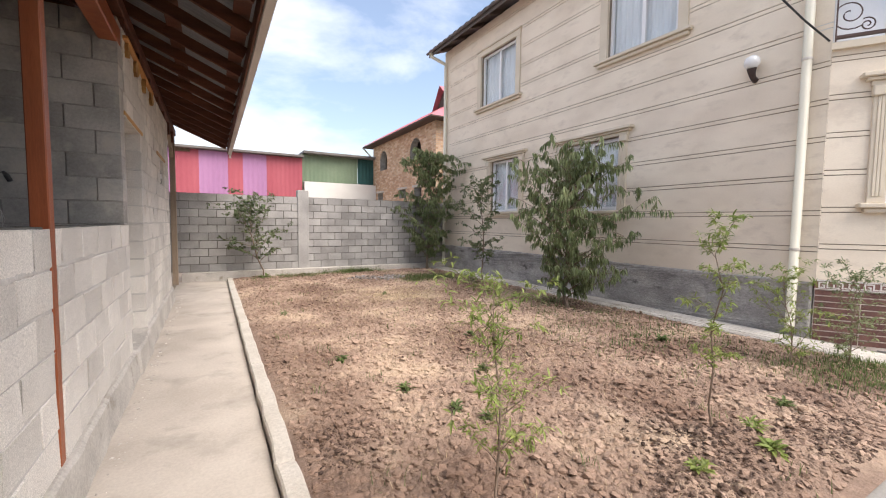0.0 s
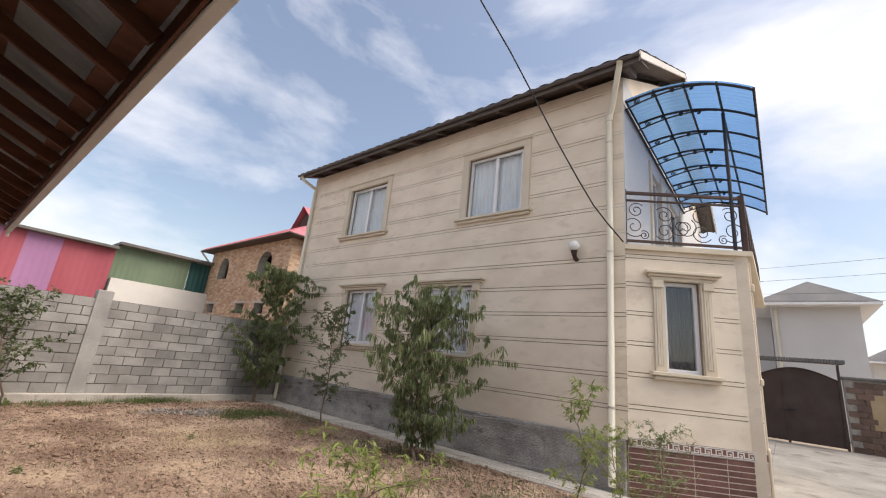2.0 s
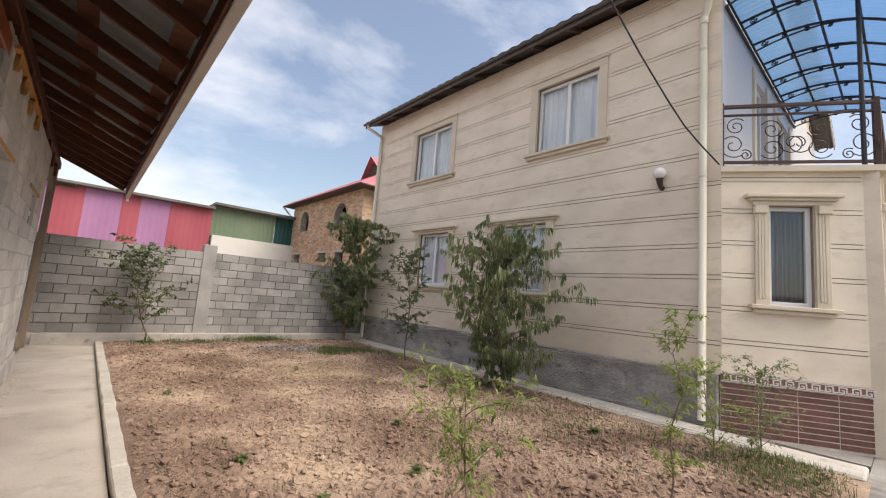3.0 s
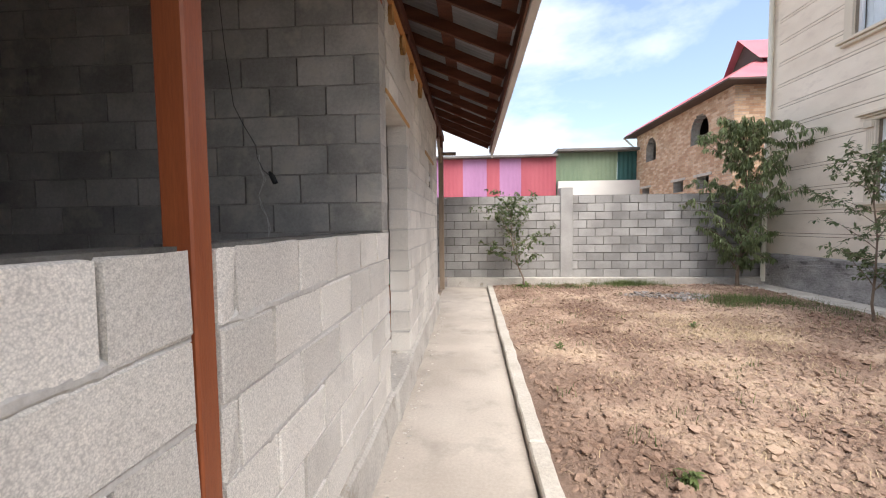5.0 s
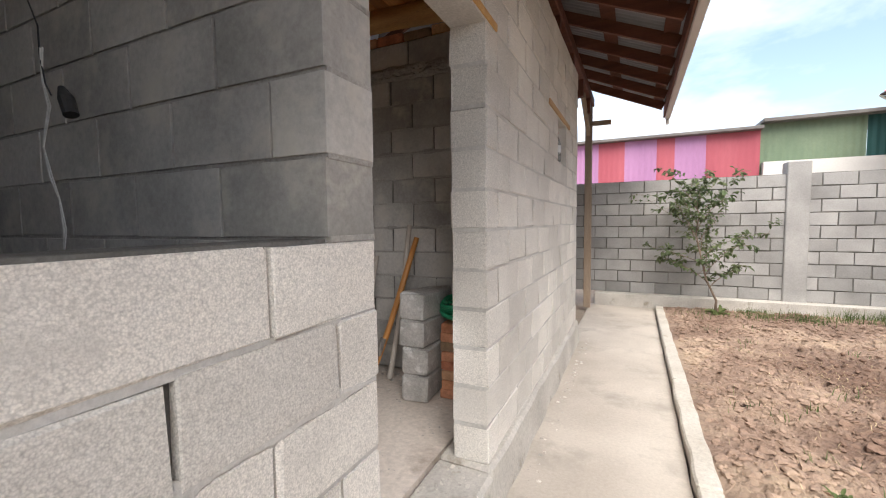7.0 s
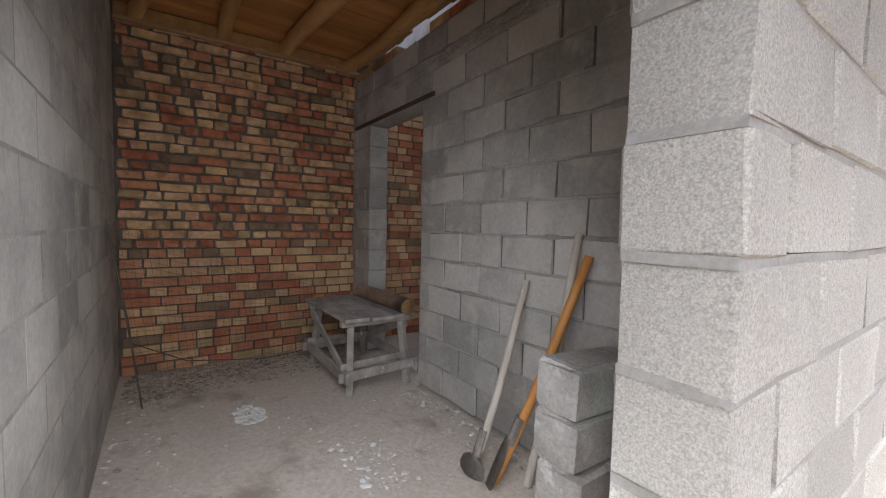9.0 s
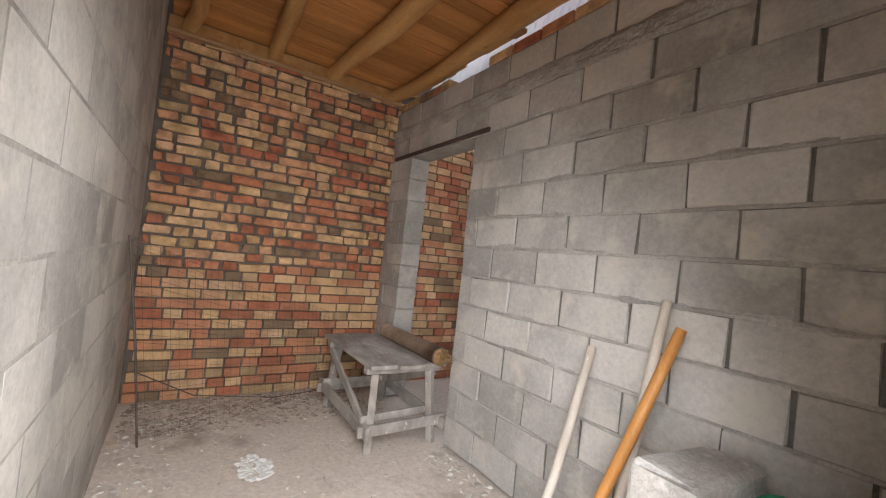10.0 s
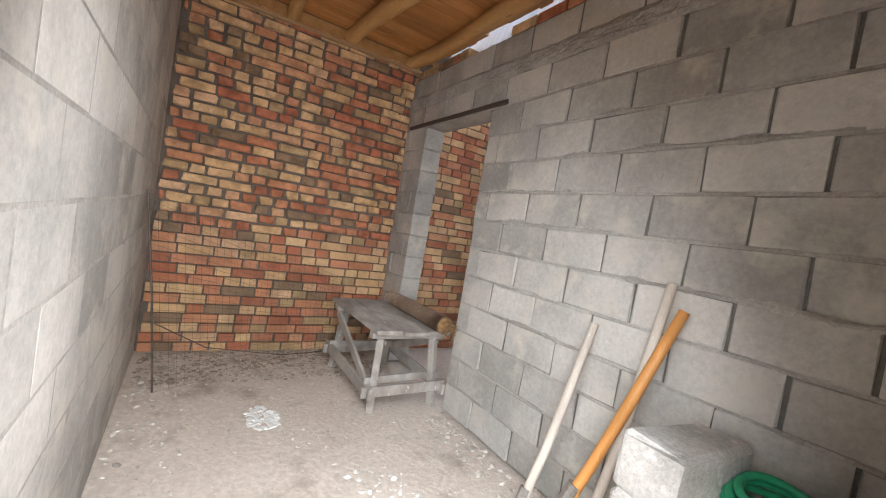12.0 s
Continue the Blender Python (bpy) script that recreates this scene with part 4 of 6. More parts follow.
def framed(m, w, h):
    bm = bmesh.new()
    for a, b in ((0.0, 0.055), (w / 2 - 0.03, w / 2 + 0.03), (w - 0.055, w)) if w > 0.9 else ((0.0, 0.06), (w - 0.06, w)):
        box(bm, a, b, 0.07, 0.13, 0.0, h, 0.004, m)
    box(bm, 0.056, w - 0.056, 0.071, 0.129, 0.0, 0.055, 0.004, m)
    box(bm, 0.056, w - 0.056, 0.071, 0.129, h - 0.055, h, 0.004, m)
    return bm


for a, b, c, d, low in WINDOWS:
    window(M_WEST @ Matrix.Translation((a - HY0, 0, c)), b - a, d - c, low)

# plinth of rough grey render, widening to the ground
bm = bmesh.new()
box(bm, HX - 0.05, HX + 0.28, HY0 + 0.03, HY1, 0.0, 0.795, 0.015)
bmesh.ops.subdivide_edges(bm, edges=[e for e in bm.edges if e.calc_length() > 0.6], cuts=140)
for v in bm.verts:
    if v.co.x < HX:
        v.co.x += noise.noise(v.co * 2.5) * 0.018 - 0.02 * max(0.0, noise.noise(v.co * 7.0))
    if v.co.z > 0.5:
        v.co.z += noise.noise(v.co * 1.3) * 0.02 + noise.noise(v.co * 6.0) * 0.016
hpart("plinth", bm, PLINTH, house, "rough dark grey rendered plinth")

# north, east and south walls, floors
bm = bmesh.new()
box(bm, HX + 0.001, HX + 9.0, HY1 - 0.3, HY1 - 0.002, 0.0, HTOP)
hpart("wall_north", bm, STUCCO)
bm = bmesh.new()
box(bm, HX + 9.0, HX + 9.3, HY0, HY1, 0.0, HTOP)
hpart("wall_east", bm, STUCCO)
bm = bmesh.new()
box(bm, HX + 0.31, HX + 8.99, HY0 + 0.31, HY1 - 0.31, 3.55, 3.75)
box(bm, HX + 0.31, HX + 8.99, HY0 + 0.31, HY1 - 0.31, 0.6, 0.75)
box(bm, HX + 0.31, HX + 8.99, HY0 + 0.31, HY1 - 0.31, 6.6, 6.75)
box(bm, HX + 2.5, HX + 2.6, HY0 + 0.31, HY1 - 0.31, 0.76, 3.54)
box(bm, HX + 2.5, HX + 2.6, HY0 + 0.31, HY1 - 0.31, 3.76, 6.59)
hpart("inner_rooms", bm, INSIDE)
M_SOUTH = Matrix.Translation((HX + 0.003, HY0 - 0.015, 0))
SOUTH_HOLES = [(1.9, 2.75, 3.80, 5.95), (3.6, 5.0, 4.5, 5.95)]
bm = bmesh.new()
for a, b in ((3.76, 3.8), (3.8, 4.5), (4.5, 5.95), (5.95, HTOP)):
    for u0, u1 in free_spans(9.0, (a + b) / 2, SOUTH_HOLES):
        box(bm, u0 + 0.002, u1, 0.0, 0.3, a, b, 0, M_SOUTH)
hpart("wall_south", bm, WHITE_WALL, house, "pale grey plastered upper wall behind the balcony")
for u0, u1, z0, z1 in SOUTH_HOLES:
    mm = M_SOUTH @ Matrix.Translation((u0, 0, z0))
    win = hpart("window", framed(mm, u1 - u0, z1 - z0), WHITE_PVC, house, "white plastic balcony door or window")
    hpart("pane", one_box(0.05, u1 - u0 - 0.05, 0.10, 0.105, 0.06, z1 - z0 - 0.06, m=mm), PANE, win).visible_shadow = False
    for a, b in ((-0.15, -0.003), (u1 - u0 + 0.003, u1 - u0 + 0.15)):
        hpart("jamb_moulding", one_box(a, b, -0.04, 0.03, 0, z1 - z0 + 0.15, 0.006, mm), MOULDING, win)
# gable above the south wall
RX, RPITCH = HX + 4.65, 0.60
bm = bmesh.new()
for yv in (HY0 + 0.001, HY0 + 0.299):
    v = [bm.verts.new(q) for q in ((HX, yv, HTOP), (HX + 9.3, yv, HTOP), (RX, yv, HTOP + RPITCH * (RX - HX)))]
    bm.faces.new(v)
hpart("gable", bm, STUCCO)

# roof: two slopes with tile ridges, soffit, fascia, gutter
EX, EZ, RY0, RY1 = 6.22, 6.84, 1.72, 12.0
roofh = hpart("roof", one_box(EX, EX + 0.025, RY0, RY1, EZ - 0.02, EZ + 0.11, 0.004), FASCIA, house, "dark brown metal tile roof")
top = EZ + 0.13 + RPITCH * (RX - EX)
for sgn in (1, -1):
    verts, faces = [], []
    n = 500
    for j in range(n + 1):
        yv = RY0 - 0.03 + (RY1 - RY0 + 0.06) * j / n
        dz = 0.055 * abs(math.sin(math.pi * yv / 0.30)) ** 0.7
        for q in range(13):
            f = q / 12
            xe = EX - 0.04 if sgn > 0 else 2 * RX - EX + 0.04
            xv = xe + (RX - xe) * f
            zv = EZ + 0.12 + RPITCH * abs(xv - xe) + dz + (0.02 if q % 2 else 0)
            verts.append(HOME @ Vector((xv, yv, zv)))
    faces = [(j * 13 + q, j * 13 + q + 1, (j + 1) * 13 + q + 1, (j + 1) * 13 + q) for j in range(n) for q in range(12)]
    from_arrays("tile_slope", verts, faces, ROOF_DARK, roofh, smooth=False)
yy = RY0 + 0.01
while yy < RY1 - 0.1:
    bm = bmesh.new()
    beam(bm, (EX + 0.03, yy + 0.06, EZ + 0.06), (HX + 0.3, yy + 0.06, EZ + 0.06 + RPITCH * 0.45), 0.118, 0.02)
    hpart("soffit_board", bm, SOFFIT, roofh)
    yy += 0.12
yy = RY0 + 0.25
while yy < RY1:
    bm = bmesh.new()
    beam(bm, (EX + 0.02, yy, EZ + 0.01), (HX + 0.25, yy, EZ + 0.01 + RPITCH * 0.4), 0.07, 0.12, 0.004)
    hpart("rafter_end", bm, SOFFIT, roofh)
    yy += 0.85
bm = bmesh.new()
beam(bm, (EX, RY0 - 0.01, EZ + 0.10), (RX, RY0 - 0.01, EZ + 0.10 + RPITCH * (RX - EX)), 0.03, 0.13, 0.003)
beam(bm, (2 * RX - EX, RY0 - 0.01, EZ + 0.10), (RX, RY0 - 0.01, EZ + 0.10 + RPITCH * (RX - EX)), 0.03, 0.13, 0.003)
hpart("verge_board", bm, FASCIA_LIGHT, roofh, "pale metal verge flashing")
bm = bmesh.new()
beam(bm, (EX, (RY0 + HY0) / 2, EZ + 0.05), (RX, (RY0 + HY0) / 2, EZ + 0.05 + RPITCH * (RX - EX)), HY0 - RY0 - 0.04, 0.02)
hpart("verge_soffit", bm, SOFFIT, roofh)
bm = bmesh.new()
n = 8
for y0, y1 in ((RY0 - 0.02, RY1 + 0.02),):
    prof = [(EX - 0.05 + 0.045 * math.cos(math.pi + math.pi * k / n), EZ + 0.10 + 0.05 * math.sin(math.pi + math.pi * k / n)) for k in range(n + 1)]
    rows = [[bm.verts.new((px, yv, pz)) for px, pz in prof] for yv in (y0, y1)]
    for k in range(n):
        bm.faces.new((rows[0][k], rows[0][k + 1], rows[1][k + 1], rows[1][k]))
    for row in rows:
        bm.faces.new(row)
hpart("gutter", bm, FASCIA, house, "brown half-round metal gutter", True)

# downpipes
bm = bmesh.new()
tube(bm, [(EX - 0.05, 2.02, EZ + 0.06), (EX - 0.03, 2.04, EZ - 0.04), (HX - 0.07, 2.30, EZ - 0.62), (HX - 0.075, 2.33, EZ - 0.72), (HX - 0.075, 2.33, 0.16)], 0.052, 14)
pipe = hpart("downpipe", bm, PIPE, house, "cream painted metal downpipe", True)
for z in (1.2, 3.6, 5.6):
    hpart("clamp", one_tube([(HX - 0.075, 2.33, z), (HX - 0.075, 2.33, z + 0.03)], 0.058, 14), FASCIA_LIGHT, pipe)
hpart("collar", one_tube([(HX - 0.075, 2.33, EZ - 0.80), (HX - 0.075, 2.33, EZ - 0.70)], 0.062, 14), PIPE, pipe)
bm = bmesh.new()
tube(bm, [(EX - 0.05, 11.78, EZ + 0.04), (EX - 0.03, 11.77, EZ - 0.06), (HX - 0.07, 11.55, EZ - 0.30), (HX - 0.075, 11.53, EZ - 0.40), (HX - 0.075, 11.53, 0.14)], 0.05, 12)
hpart("downpipe", bm, PIPE, house, "cream painted metal downpipe", True)

# canted bay with tiled foot, under the balcony
BA, BB = Vector((6.66, 2.13, 0)), Vector((7.68, 0.58, 0))
way = (BB - BA).normalized()
BLEN = (BB - BA).length
inn = Vector((-way.y, way.x, 0))
M_BAY = Matrix(((way.x, inn.x, 0, BA.x), (way.y, inn.y, 0, BA.y), (0, 0, 1, 0), (0, 0, 0, 1)))
BW = (0.58, 1.10, 1.80, 3.18)
banded_wall("wall_bay", M_BAY, BLEN, 0.84, 3.66, [BW], 0.25)
window(M_BAY @ Matrix.Translation((BW[0], 0, BW[2])), BW[1] - BW[0], BW[3] - BW[2], True, 1, CURTAIN_DARK)
M_RETURN = Matrix.Translation((BB.x, BB.y, 0)) @ pose(0, 0, 0, 0, 0, 2.2)
hpart("wall_bay_south", one_box(-0.10, 5.0, 0.012, 0.25, 0.0, 3.66, m=M_RETURN), STUCCO)
bm = bmesh.new()
box(bm, 0.015, 0.17, -0.022, 0.011, 0.02, 3.60, 0.008, M_RETURN)
hpart("corner_pilaster", bm, MOULDING)
for out, za, zb in ((0.045, 1.74, 1.84), (0.038, 0.02, 0.90), (0.05, 3.12, 3.24)):
    hpart("pilaster_moulding", one_box(0.002, 0.20, -out, 0.0, za, zb, 0.012, M_RETURN), MOULDING)
foot = hpart("bay_foot", one_box(0.0, BLEN, 0.0, 0.25, 0.0, 0.715, m=M_BAY), TILE_JOINT, house, "brown split-face tiled foot of the bay")
z = 0.05
row = 0
while z < 0.68:
    u = 0.005
    while u < BLEN - 0.01:
        ub = min(u + 0.44, BLEN - 0.004)
        hpart("tile", one_box(u, ub - 0.010, -0.004 - rng.uniform(0, 0.002), 0.0, z, z + 0.061, 0.0015, M_BAY), TILE_BROWN, foot)
        u += 0.44
    z += 0.0745
key = hpart("key_band", one_box(-0.005, BLEN, -0.014, 0.2, 0.722, 0.835, m=M_BAY), KEY_BROWN, house, "brown and white key-pattern tile band")
bm = bmesh.new()
for za, zb in ((0.722, 0.733), (0.824, 0.838)):
    box(bm, -0.005, BLEN, -0.020, -0.0145, za, zb, 0, M_BAY)
u = 0.03
S, SU = 0.0138, 0.0158
while u < BLEN - 0.15:
    for a, b, c, d in ((0, 6, 4.6, 5.6), (0, 1, 0, 4.6), (1, 4.2, 0, 1), (3.2, 4.2, 1, 3), (2, 3.2, 2.2, 3.0), (5, 6, 0, 4.6), (6, 9, 0, 1)):
        box(bm, u + a * SU, u + b * SU, -0.020, -0.0145, 0.740 + c * S, 0.740 + d * S, 0, M_BAY)
    u += 9 * SU
hpart("key_pattern", bm, KEY_WHITE, key)

# balcony slab and railing
bm = bmesh.new()
v = [(BA.x - 0.06, BA.y - 0.02), (BB.x - 0.06, BB.y - 0.07), (BB.x + 4.9, BB.y - 0.07), (BB.x + 4.9, BA.y - 0.02)]
for za, zb in ((3.66, 3.74),):
    lo, hi = [bm.verts.new((*q, za)) for q in v], [bm.verts.new((*q, zb)) for q in v]
    bm.faces.new(lo[::-1])
    bm.faces.new(hi)
    for k in range(4):
        bm.faces.new((lo[k], lo[(k + 1) % 4], hi[(k + 1) % 4], hi[k]))
hpart("balcony_slab", bm, MOULDING)


def scroll(bm, m, cx, cz, size, turn, flip, rad=0.008):
    """A flat iron spiral with a tail."""
    pts = []
    for k in range(30):
        a = k / 29
        ang = turn + flip * a * 2 * math.pi * 1.6
        rr = size * (1 - 0.82 * a)
        pts.append(m @ Vector((cx + rr * math.cos(ang), 0.0, cz + rr * math.sin(ang))))
    tube(bm, pts, rad, 5)


def railing(m, length, panels):
    base = hpart("railing", one_box(0, length, -0.02, 0.02, 3.80, 3.84, 0.004, m), IRON, house, "brown wrought-iron balcony railing with scrolls")
    for z, hgt in ((4.64, 0.05), (4.52, 0.025)):
        hpart("rail", one_box(0, length, -0.025, 0.025, z, z + hgt, 0.006, m), IRON, base)
    for k in range(panels + 1):
        u = length * k / panels
        hpart("post", one_box(u - 0.025, u + 0.025, -0.026, 0.026, 3.74, 4.72, 0.004, m), IRON, base)
    w = length / panels
    for k in range(panels):
        c = w * (k + 0.5)
        for s in (-1, 1):
            for cu, cz, size, turn, flip in ((0.14, 4.30, 0.11, 0.6, 1), (0.14, 4.02, 0.12, -0.6, -1), (0.36, 4.36, 0.10, 2.4, -1), (0.38, 4.08, 0.14, -2.2, 1), (0.30, 3.93, 0.06, 1.0, 1), (0.02, 4.1, 0.13, 1.0, -1)):
                cu *= w / 0.9
                size *= min(1.35, w / 0.9)
                bm = bmesh.new()
                scroll(bm, m, c + s * cu, cz, size, turn if s > 0 else math.pi - turn, flip * s)
                hpart("scroll", bm, IRON, base)
    return base


railing(M_BAY @ Matrix.Translation((0.02, 0.02, 0)), BLEN - 0.04, 1)
railing(Matrix.Translation((BB.x, BB.y, 0)), 4.8, 5)

# blue canopy over the balcony
canopy = hpart("canopy", one_tube([(6.70, 2.07, 6.28), (12.3, 2.07, 6.28)], 0.025, 6), IRON_BLACK, house, "arched blue polycarbonate canopy on black iron ribs")


def canopy_z(yv):
    f = (2.07 - yv) / 1.80
    return 6.42 + 0.16 * math.sin(min(f, 1) * math.pi * 0.62) - 0.58 * f ** 2.2


n = 24
ys = [2.07 - 1.80 * k / n for k in range(n + 1)]
verts, faces = [], []
nx = 220
for i in range(nx + 1):
    xv = 6.66 + 5.7 * i / nx
    for yv in ys:
        verts.append(HOME @ Vector((xv, yv, canopy_z(yv) + 0.036 + 0.014 * math.sin(2 * math.pi * xv / 0.11))))
faces = [(i * (n + 1) + k, i * (n + 1) + k + 1, (i + 1) * (n + 1) + k + 1, (i + 1) * (n + 1) + k) for i in range(nx) for k in range(n)]
from_arrays("canopy_sheet", verts, faces, POLY, canopy, "translucent blue ribbed polycarbonate sheet", smooth=True)
for k in range(8):
    xv = 6.70 + 0.79 * k
    bm = bmesh.new()
    tube(bm, [(xv, yv, canopy_z(yv)) for yv in ys], 0.021, 6)
    hpart("rib", bm, IRON_BLACK, canopy)
    bm = bmesh.new()
    tube(bm, [(xv, yv, canopy_z(yv) - 0.14 * max(0.1, 1 - (2.07 - yv) / 1.3)) for yv in ys[:18]], 0.014, 6)
    hpart("lower_rib", bm, IRON_BLACK, canopy)
    mm = Matrix(((0, 1, 0, xv), (-1, 0, 0, 0), (0, 0, 1, 0), (0, 0, 0, 1)))
    for q in range(4):
        yv = 1.9 - 0.28 * q
        bm = bmesh.new()
        scroll(bm, mm, -yv, canopy_z(yv) - 0.06, 0.05 - 0.006 * q, 0.5 + q, 1 if q % 2 else -1, 0.010)
        hpart("scroll", bm, IRON_BLACK, canopy)
for q in (0, 6, 12, 18, 24):
    yv = ys[q]
    hpart("purlin", one_tube([(6.66, yv, canopy_z(yv) + 0.005), (12.36, yv, canopy_z(yv) + 0.005)], 0.019, 6), IRON_BLACK, canopy)
for xv in (7.60, 12.2):
    hpart("canopy_post", one_tube([(xv, 0.72, 3.74), (xv, 0.72, canopy_z(0.72))], 0.028, 8), IRON_BLACK, canopy)

# wall lamp and cable
lamp = thing("wall_lamp", "white round glass wall lamp on a dark bracket", "lamp", (HX - 0.02, 2.92, 3.66))
bm = bmesh.new()
bmesh.ops.create_uvsphere(bm, u_segments=20, v_segments=12, radius=0.095)
bmesh.ops.translate(bm, verts=bm.verts, vec=(-0.10, 0, 0.10))
part("globe", bm, LAMP_WHITE, lamp, "white opal glass globe", True)
part("bracket", one_tube([(0.02, 0, -0.12), (-0.05, 0, -0.10), (-0.09, 0, -0.04), (-0.10, 0, 0.02)], [0.04, 0.035, 0.045, 0.06], 10), GATE_BROWN, lamp)
cable = thing("overhead_cable", "black overhead cable hanging to the house wall", "cable", (0, 0, 0))
cable_line = [(6.63, 2.14, 3.78), (6.26, 2.27, 3.99), (5.93, 2.38, 4.20), (5.60, 2.49, 4.50), (5.12, 2.65, 4.98), (4.63, 2.81, 5.52), (4.17, 2.97, 6.03), (3.57, 3.17, 6.60), (1.5, 3.86, 8.2), (-0.6, 4.56, 9.4), (-2.7, 5.26, 10.4)]
part("line", one_tube(cable_line, 0.0115, 6), CABLE, cable)
mast = thing("cable_mast", "thin steel mast on the shed roof holding the cable", "mast", (-2.7, 5.26, 4.5))
part("tube", one_tube([(0, 0, 0), (0, 0, 5.95)], 0.03, 8), STEEL_DIRTY, mast)

# ---------- beyond the fence ----------
hall = thing("sheet_metal_hall", "long low hall clad in red, lilac and green metal sheet", "building", (0, 26, 0))
xx, k = 4.85, 0
WIDTHS = (2.0, 1.25, 0.75, 1.4, 1.2, 1.5, 1.0)
while xx > -24:
    w = WIDTHS[k % 7] if k < 7 else WIDTHS[3 + k % 4]
    n = max(2, int(w / 0.06))
    verts = []
    for j in range(n + 1):
        xv = xx - w + w * j / n
        d = 0.010 * math.sin(2 * math.pi * xv / 0.25)
        verts += [(xv, d, 0.0), (xv, d, 5.35)]
    from_arrays("wall_panel", verts, [(2 * j, 2 * j + 2, 2 * j + 3, 2 * j + 1) for j in range(n)], RED_SHEET if k % 2 == 0 else PURPLE_SHEET, hall, "faded red sheet" if k % 2 == 0 else "faded lilac sheet", smooth=True)
    xx -= w
    k += 1
for x0, x1, mt, lab in ((4.87, 8.4, GREEN_SHEET, "green sheet"), (8.41, 9.6, TEAL_SHEET, "dark teal sheet")):
    n = int((x1 - x0) / 0.06)
    verts = []
    for j in range(n + 1):
        xv = x0 + (x1 - x0) * j / n
        d = 0.3 + 0.02 * math.sin(2 * math.pi * xv / 0.25)
        verts += [(xv, d, 0.0), (xv, d, 5.65)]
    from_arrays("wall_panel", verts, [(2 * j, 2 * j + 2, 2 * j + 3, 2 * j + 1) for j in range(n)], mt, hall, lab, smooth=True)
part("roof_edge", one_box(-24, 4.9, -0.35, 8.0, 5.36, 5.50, 0.02), ROOF_DARK, hall)
part("roof_edge", one_box(4.91, 9.9, -0.15, 8.0, 5.66, 5.82, 0.02), ROOF_DARK, hall)
part("low_wall", one_box(4.95, 9.6, -0.2, 0.25, 0.0, 3.95), PALE_WALL, hall, "pale plastered low wall")
part("back_wall", one_box(-24, 9.6, 7.6, 7.9, 0.0, 5.3), PALE_WALL, hall)

bh = thing("brick_house", "unfinished orange brick house with arched windows and pink metal roof", "house", (9.5, 17.55, 0))
# local: u along +y from the near corner, outer face towards -x
AW = [(6.3, 7.5, 4.75, 6.0, True), (1.6, 2.95, 4.75, 6.0, True), (7.0, 7.9, 2.95, 3.4, False), (3.5, 4.4, 2.95, 3.4, False), (1.5, 2.4, 2.95, 3.4, False)]
SW = [(1.1, 2.3, 4.75, 6.1, True), (4.0, 5.2, 4.75, 6.1, True)]


def arch_spans(length, z, wins):
    holes = []
    for a, b, c, d, arched in wins:
        if not c < z < d:
            continue
        half, mid = (b - a) / 2, (a + b) / 2
        spring = d - half
        if arched and z > spring:
            half = math.sqrt(max(0.0, half * half - (z - spring) ** 2))
        holes.append((mid - half, mid + half, z - 1, z + 1))
    return free_spans(length, z, holes)


def far_brickwork(m, length, z0, z1, wins, parent):
    core, br = bmesh.new(), bmesh.new()
    z, row = z0, 0
    r = random.Random(33)
    while z < z1:
        for a, b in arch_spans(length, z + 0.05, wins):
            box(core, a, b, 0.012, 0.38, z, z + 0.10, 0, m)
            u = a - (0.13 if row % 2 else 0)
            while u < b:
                ua, ub = max(u, a), min(u + 0.26, b)
                if ub - ua > 0.04:
                    j = r.uniform(0, 0.006)
                    box(br, ua + 0.006, ub - 0.006, -j, 0.02, z + 0.006, z + 0.094, 0, m)
                u += 0.26
        z += 0.10
        row += 1
    part("wall_core", core, MORTAR, parent)
    ob = part("brickwork", br, BRICK_HOUSE, parent, "orange brick courses")
    tagged(ob, kind="stuff")


far_brickwork(Matrix(((0, 1, 0, 0), (1, 0, 0, 0), (0, 0, 1, 0), (0, 0, 0, 1))), 8.75, 1.6, 6.5, AW, bh)
far_brickwork(Matrix.Identity(4), 7.0, 1.6, 6.5, SW, bh)
part("lower_wall", one_box(0.02, 7.0, 0.02, 8.75, 0.0, 1.6), MORTAR, bh)
part("back_wall", one_box(6.7, 7.0, 0.4, 8.75, 1.6, 6.4), MORTAR, bh)
part("end_wall", one_box(0.4, 6.69, 8.45, 8.75, 1.6, 6.4), MORTAR, bh)
part("floor_slab", one_box(0.4, 6.69, 0.4, 8.44, 3.7, 3.95), MORTAR, bh)
for a, b, c, d, arched in AW:
    if not arched:
        part("lintel", one_box(-0.03, 0.1, a - 0.2, b + 0.2, d + 0.01, d + 0.12), CONCRETE_ROUGH, bh)
